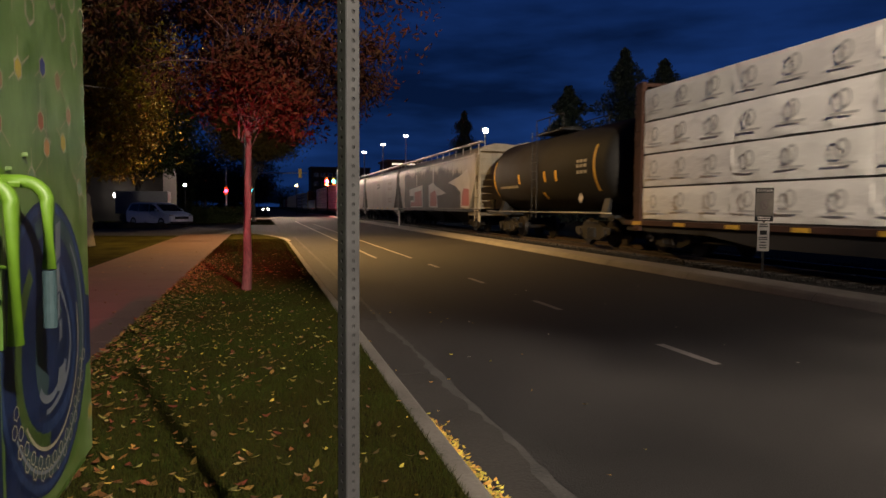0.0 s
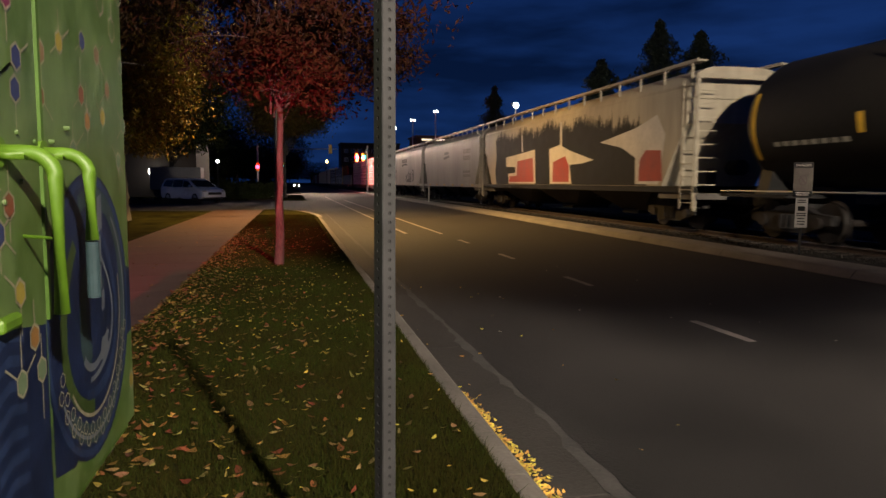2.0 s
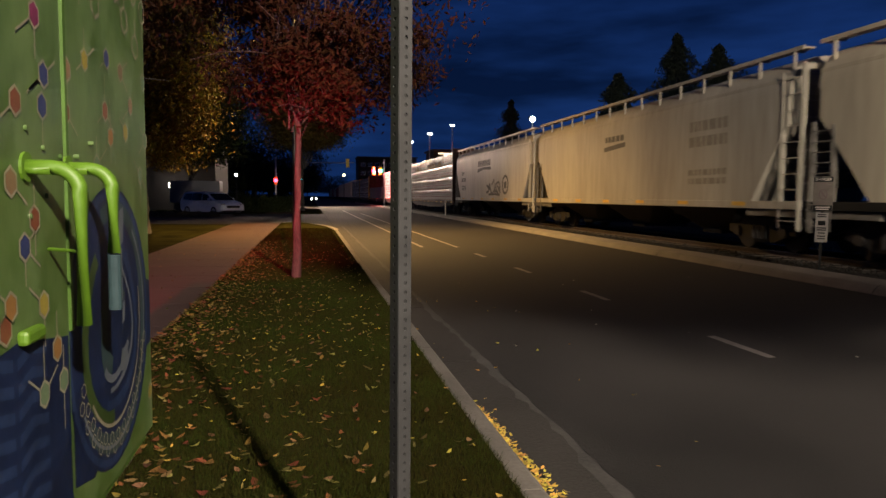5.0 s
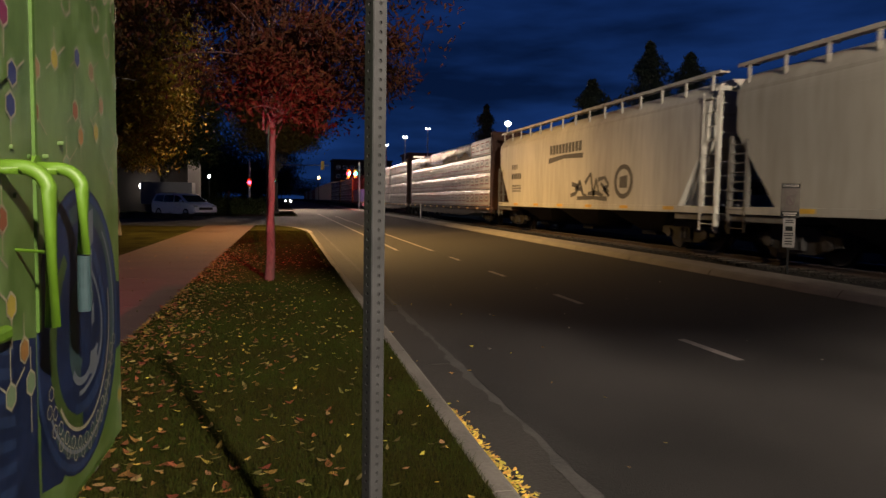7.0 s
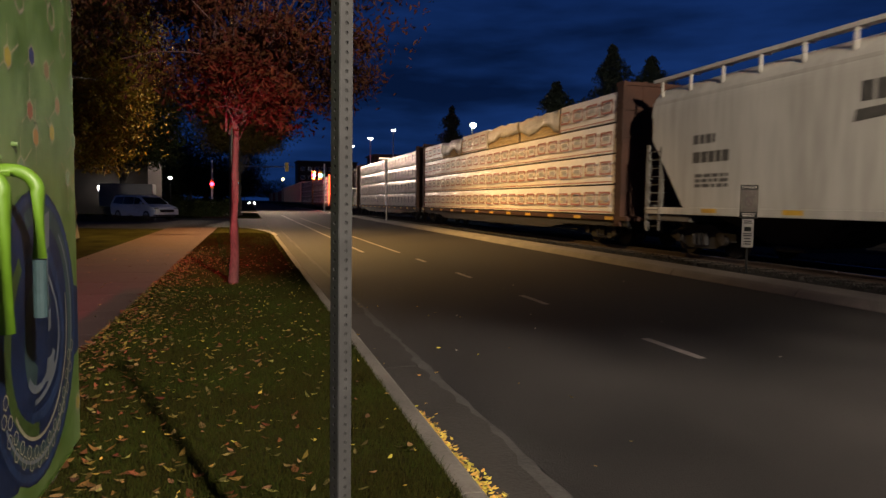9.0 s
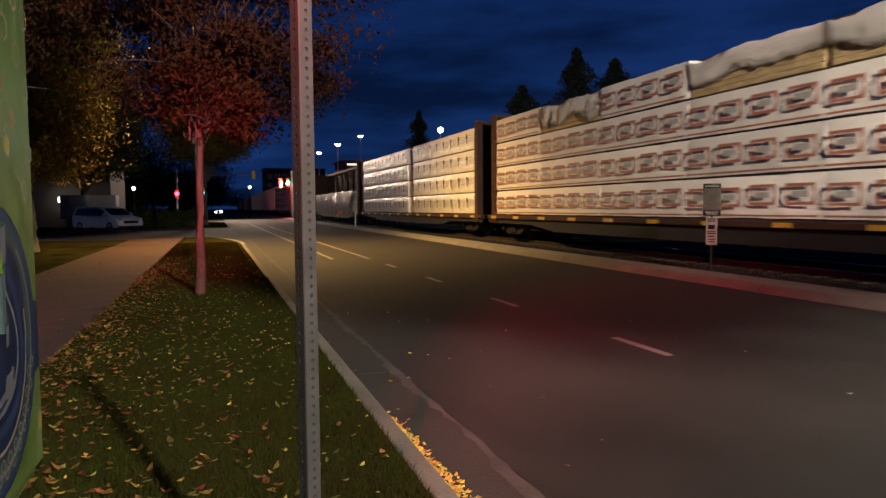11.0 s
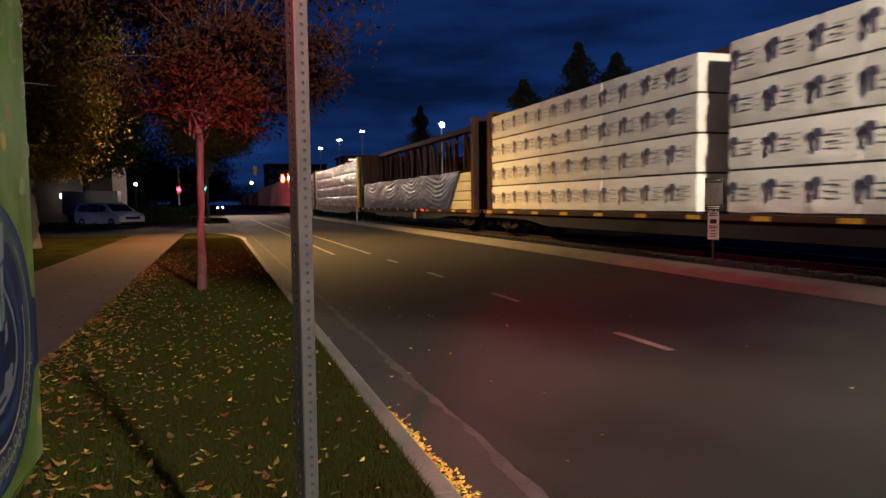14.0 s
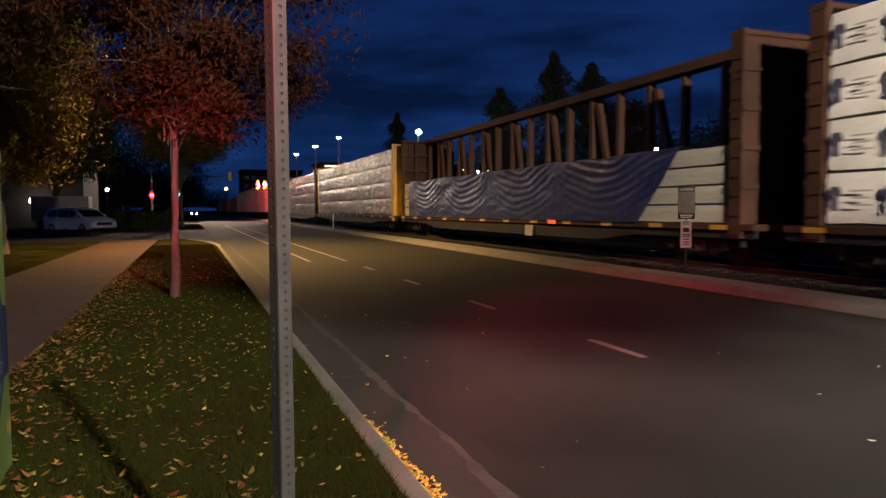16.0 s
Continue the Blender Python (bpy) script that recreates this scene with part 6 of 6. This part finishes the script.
# ---- lamps that show ----
def flood(at, label, heads, size, pole_r, glow):
    root = thing("light_mast", (at[0], at[1], 0), label, "street lamp")
    part("pole", tube(B(), (0, 0, -0.1), (0, 0, at[2]), pole_r, pole_r * 0.6, 8), galv, root)
    for k in range(heads):
        x = (k - (heads - 1) / 2) * size * 1.5
        hd = part("lamp_head", box(B(), x - size * 0.6, x + size * 0.6, -0.05, 0.45, at[2] + 0.0, at[2] + 0.28, 0.03), black_steel, root)
        bm = B()
        bmesh.ops.create_uvsphere(bm, u_segments=14, v_segments=8, radius=size * 0.5, matrix=pose(x, -0.12, at[2] - 0.05))
        part("glowing_lens", bm, glow, hd, "bright lamp lens")
    return root


flood((26.1, 78.8, 10.8), "bright yard floodlight on a mast behind the railway", 1, 0.66, 0.14, glow_flood)
flood((25.84, 149.0, 15.2), "twin white floodlights on a mast", 2, 0.42, 0.16, glow_white)
flood((30.9, 149.0, 17.2), "twin white floodlights on a mast", 2, 0.42, 0.16, glow_white)
flood((22.2, 152.0, 13.6), "twin white floodlights on a mast", 2, 0.40, 0.16, glow_white)


def street_lamp(at, arm, glow, label):
    root = thing("street_lamp", (at[0] - arm, at[1], 0.0), label, "street lamp")
    bm = B()
    tube(bm, (0, 0, 0), (0, 0, at[2]), 0.10, 0.06, 10)
    part("pole", bm, black_steel, root)
    part("arm", sweep(B(), [(0, 0, at[2] - 0.3), (arm * 0.5, 0, at[2]), (arm, 0, at[2] + 0.05)], 0.04, 8), galv, root)
    part("lamp_head", box(B(), arm - 0.35, arm + 0.35, -0.16, 0.16, at[2] + 0.02, at[2] + 0.16, 0.03), black_steel, root)
    part("lamp_lens", box(B(), arm - 0.25, arm + 0.25, -0.12, 0.12, at[2] - 0.01, at[2] + 0.018), glow, root, "glowing lens")
    return root


street_lamp(NEAR_LAMP, 2.8, glow_white, "street lamp over the road behind the sign post")

# small far lights: wall lamps and bulbs
def small_light(at, r, glow, label):
    root = thing("wall_lamp", at, label, "lamp")
    bm = B()
    bmesh.ops.create_uvsphere(bm, u_segments=12, v_segments=8, radius=r)
    part("globe", bm, glow, root)
    part("bracket", box(B(), -0.05, 0.05, r * 0.5, 1.0, -0.04, 0.04), black_steel, root)


def post_light(at, r, glow, label):
    root = thing("lamp_post", (at[0], at[1], 0), label, "lamp")
    bm = B()
    bmesh.ops.create_uvsphere(bm, u_segments=12, v_segments=8, radius=r, matrix=pose(0, 0, at[2]))
    part("globe", bm, glow, root)
    part("pole", tube(B(), (0, 0, -0.05), (0, 0, at[2] - r * 0.8), 0.06, n=8), black_steel, root)


for at in ((30.1, 75.0, 6.2), (34.3, 80.0, 6.2), (33.6, 75.0, 6.1), (32.2, 42.0, 5.75)):
    post_light(at, 0.20, glow_white, "white lamp on a post behind the railway")
small_light((-11.45, 62.4, 2.34), 0.30, glow_white, "bright white wall lamp on the dim building")
small_light((-15.6, 62.4, 2.3), 0.16, glow_white, "white wall lamp on the dim building")
small_light((-10.49, 62.4, 2.46), 0.12, glow_white, "white wall lamp on the dim building")
post_light((-6.9, 70.0, 3.48), 0.15, glow_white, "distant white lamp among the trees")


def signal_mast(at, arm, label, colours):
    root = thing("traffic_signal", at, label, "traffic signal")
    part("pole", tube(B(), (0, 0, 0), (0, 0, 6.4), 0.13, 0.10, 10), galv, root)
    if arm:
        part("arm", tube(B(), (0, 0, 5.65), (arm, 0, 5.75), 0.09, 0.05, 8), galv, root)
    for x, z, glow in colours:
        hd = part("signal_head", box(B(), x - 0.2, x + 0.2, -0.2, 0.15, z - 0.55, z + 0.55, 0.03), signal_yellow, root, "yellow signal head")
        if glow:
            bm = B()
            bmesh.ops.create_uvsphere(bm, u_segments=12, v_segments=8, radius=0.24, matrix=pose(x, -0.25, z))
            part("lens", bm, glow, hd)
    return root


# unseen signal body, added as a carrier for the red trunk spot
rs = thing("traffic_signal", (1.2, -9.15, 0), "unseen traffic signal added behind the red trunk spot", "traffic signal")
part("pole", tube(B(), (0, -0.1, 0), (0, -0.1, 5.2), 0.08, 0.07, 10), galv, rs)
part("signal_head", box(B(), -0.18, 0.18, -0.3, 0.02, 4.1, 5.1, 0.03), signal_yellow, rs)
signal_mast((-1.6, 89.0, 0), 7.4, "traffic signal mast arm with a yellow head", [(6.5, 5.7, None)])
signal_mast((9.9, 92.0, 0), 0, "traffic signal showing green by the railway crossing", [(-1.45, 4.86, glow_red), (-0.5, 4.88, glow_green)])
signal_mast((-4.1, 90.0, 0), 0, "traffic signal showing red at the cross street", [(0.0, 3.4, glow_red)])
signal_mast((-0.9, 91.0, 0), 0, "traffic signal showing green at the cross street", [(0.0, 3.45, glow_cyan)])
post_light((6.4, 130.0, 5.4), 0.26, glow_amber, "distant amber lamp post by the railway")
car_far = thing("far_car", (1.2, 200.0, 0.0), "distant oncoming car with its lights on", "car")
prof = [(-0.85, 0.3), (0.85, 0.3), (0.88, 0.8), (0.62, 1.4), (-0.62, 1.4), (-0.88, 0.8)]
part("body", prism(B(), prof, "y", 0, 4.3), black_steel, car_far)
for sx in (-1, 1):
    bm = B()
    bmesh.ops.create_uvsphere(bm, u_segments=12, v_segments=8, radius=0.25, matrix=pose(sx * 0.7, -0.1, 0.7))
    part("headlight", bm, glow_white, car_far)
    for y in (0.8, 3.4):
        part("wheel", tube(B(), (sx * 0.7, y, 0.32), (sx * 0.9, y, 0.32), 0.32, n=14), rubber, car_far)
street_lamp(FAR_LAMP, 1.62, glow_amber, "amber street lamp on the verge beside the young tree")
street_lamp(CROSS_LAMP, 4.2, glow_white, "street lamp at the far cross street")

# marker posts along the kerb
for y in (49.5, 74.0, 80.0):
    mk = thing("marker_post", (9.9, y, 0.12), "thin pale marker post beside the kerb", "post", "marker posts")
    part("post", box(B(), -0.04, 0.04, -0.03, 0.03, 0, 1.15, 0.008), sign_white, mk)

# ---- level crossing flasher behind the sign post ----
fl = thing("crossing_flasher", (-1.95, -3.12, 0.15), "railway crossing mast with two red flashing lamps", "crossing signal")
part("mast", tube(B(), (0, 0, 0), (0, 0, 6.2), 0.09, 0.07, 10), galv, fl)
part("cross_arm", box(B(), -0.42, 0.42, -0.06, 0.0, 5.25, 5.35, 0.01), galv, fl)
for sx in (-1, 1):
    hood = B()
    for k in range(24):
        a, b = 2 * math.pi * k / 24, 2 * math.pi * (k + 1) / 24
        vs = [hood.verts.new((sx * 0.35 + r * math.cos(t), y, 5.30 + r * math.sin(t))) for r, t, y in ((0.17, a, 0.04), (0.17, b, 0.04), (0.19, b, 0.34), (0.19, a, 0.34))]
        hood.faces.new(vs)
        hood.faces.new([hood.verts.new(v.co) for v in (vs[0], vs[1])] + [hood.verts.new((sx * 0.35, 0.03, 5.30))])
    part("lamp_hood", hood, black_steel, fl)

# added blades swing before the steady red spots to make them flash
FLASH_BLOCKERS = []
for sx, who in ((-1, "a"), (1, "b")):
    sh = thing("flash_blocker", (-1.95 + sx * 0.35, -2.76, 5.66), "added round blade that blocks a flasher lamp between flashes", "shutter")
    part("blade", tube(B(), (0, 0, -0.21), (0, 0.012, -0.21), 0.215, n=24), black_steel, sh)
    FLASH_BLOCKERS.append((sh, who))

# ---- grass blades, fallen leaves, stones ----
rng = np.random.RandomState(77)


def blades(count, x0, x1, y0, y1, h0, h1, w):
    x, y = rng.uniform(x0, x1, count), y0 + (y1 - y0) * rng.rand(count) ** 1.5
    h, a = rng.uniform(h0, h1, count), rng.uniform(0, 2 * np.pi, count)
    lean = rng.normal(0, 0.5, (count, 2)) * h[:, None]
    z = 0.150 + 0.02 * np.sin(np.pi * (x + 1.24) / 2.34)
    bx, by = np.cos(a) * w, np.sin(a) * w
    v = np.stack([np.stack([x - bx, y - by, z - 0.01], 1), np.stack([x + bx, y + by, z - 0.01], 1), np.stack([x + lean[:, 0], y + lean[:, 1], z + h], 1)], 1).reshape(-1, 3)
    f = np.arange(count * 3).reshape(-1, 3)
    me = bpy.data.meshes.new("blades")
    me.from_pydata(v.tolist(), [], f.tolist())
    me.materials.append(grass_mat)
    return me


tagged(new("grass", blades(260000, -1.24, 1.13, 2.0, 14.0, 0.014, 0.050, 0.0030)), "short green and straw coloured grass blades", "grass", kind="stuff")
tagged(new("grass", blades(70000, -1.24, 1.0, 11.0, 29.0, 0.015, 0.045, 0.006)), "short green and straw coloured grass blades", "grass", kind="stuff")


def litter(name, pts, size, material, label):
    pts = np.array(pts)
    me = leaf_mesh(pts, rng.uniform(0.6, 1.25, len(pts)) * size, rng, material, flat=True, shape=0.75)
    return tagged(new(name, me), label, "fallen leaves", kind="stuff")


k = 1250
x = -1.24 + 2.3 * rng.rand(k) ** 1.5
litter("fallen_leaves", np.stack([x, 2.2 + 18 * rng.rand(k) ** 1.4, 0.186 + 0.012 * rng.rand(k)], 1), 0.029, litter_tan, "dry tan leaves lying in the grass")
k = 1500
litter("fallen_leaves", np.stack([-1.25 + 0.5 * np.abs(rng.normal(0, 0.6, k)), 2.2 + 16 * rng.rand(k) ** 1.2, 0.184 + 0.02 * rng.rand(k)], 1), 0.031, litter_brown, "brown leaves heaped along the footpath edge")
k = 1000
litter("fallen_leaves", np.stack([-1.24 + 1.7 * rng.rand(k) ** 1.5, 2.2 + 14 * rng.rand(k) ** 1.3, 0.184 + 0.014 * rng.rand(k)], 1), 0.032, litter_brown, "brown leaves lying in the grass")
k = 220
litter("fallen_leaves", np.stack([-1.2 + 2.3 * rng.rand(k), 2.2 + 9 * rng.rand(k) ** 1.3, 0.190 + 0.01 * rng.rand(k)], 1), 0.019, litter_yellow, "yellow leaves lying in the grass")
k = 620
yy = 2.6 + 2.2 * rng.rand(k) ** 0.8
litter("fallen_leaves", np.stack([1.318 + 0.03 * np.abs(rng.normal(0, 1, k)) * (0.6 + 0.7 * (4.8 - yy)), yy, 0.02 + 0.02 * rng.rand(k)], 1), 0.022, litter_yellow, "yellow leaves drifted against the kerb")
k = 26
litter("fallen_leaves", np.stack([1.35 + 1.6 * rng.rand(k) ** 2, 2.6 + 8 * rng.rand(k), 0.022 + 0.004 * rng.rand(k)], 1), 0.020, litter_yellow, "single yellow leaves on the gutter and road")
k = 90
litter("fallen_leaves", np.stack([-3.4 + 2.1 * rng.rand(k), 4 + 18 * rng.rand(k), 0.158 + 0.004 * rng.rand(k)], 1), 0.03, litter_tan, "single dry leaves on the footpath")
k = 26
litter("fallen_leaves", np.stack([2.2 + 6 * rng.rand(k), 3 + 10 * rng.rand(k), 0.010 + 0.003 * rng.rand(k)], 1), 0.022, mat("litter_pale", (0.45, 0.40, 0.33), 0.6, var=0.2, bump=0), "pale scraps on the asphalt")


def stones(count, x0, x1, y0, y1, z):
    vs, fs = [], []
    for s in range(count):
        c = np.array([rng.uniform(x0, x1), rng.uniform(y0, y1), z])
        r = rng.uniform(0.018, 0.042)
        q = np.array([[1, 0, 0], [-1, 0, 0], [0, 1, 0], [0, -1, 0], [0, 0, 1], [0, 0, -0.6]]) * r * rng.uniform(0.7, 1.2, (6, 1))
        a = rng.rand() * 6.28
        m = np.array([[math.cos(a), -math.sin(a), 0], [math.sin(a), math.cos(a), 0], [0.2, 0.1, 1]])
        b = len(vs)
        vs += (q @ m.T + c).tolist()
        fs += [(b, b + 2, b + 4), (b + 2, b + 1, b + 4), (b + 1, b + 3, b + 4), (b + 3, b, b + 4), (b + 2, b, b + 5), (b + 1, b + 2, b + 5), (b + 3, b + 1, b + 5), (b, b + 3, b + 5)]
    me = bpy.data.meshes.new("stones")
    me.from_pydata(vs, [], fs)
    me.materials.append(stone_mat)
    return me


tagged(new("ballast_stones", stones(9000, 10.4, 15.2, 6, 40, 0.115)), "loose grey crushed ballast stones between the ties", "gravel", kind="stuff")


def motions():
    times = [0.5 * k for k in range(33)]
    for car, u0 in CARS:
        walk(car, [(t, pose(TRACK_X, u0 - shift_at(t), RAIL_Z)) for t in times])
    period, first, wide = 0.98, 0.24, 0.42
    for sh, who in FLASH_BLOCKERS:
        p = sh.matrix_world.translation.copy()
        shut, clear = pose(p.x, p.y, p.z), pose(p.x, p.y, p.z, 85)
        on, off = (clear, shut) if who == "b" else (shut, clear)
        rows = [(0.0, off)]
        for k in range(17):
            a, b = first + k * period, first + k * period + wide
            rows += [(t, m) for t, m in ((a - 0.07, off), (a + 0.03, on), (b - 0.03, on), (b + 0.07, off)) if 0.02 < t < 15.98]
        rows.append((16.0, on))
        walk(sh, rows)


motions()
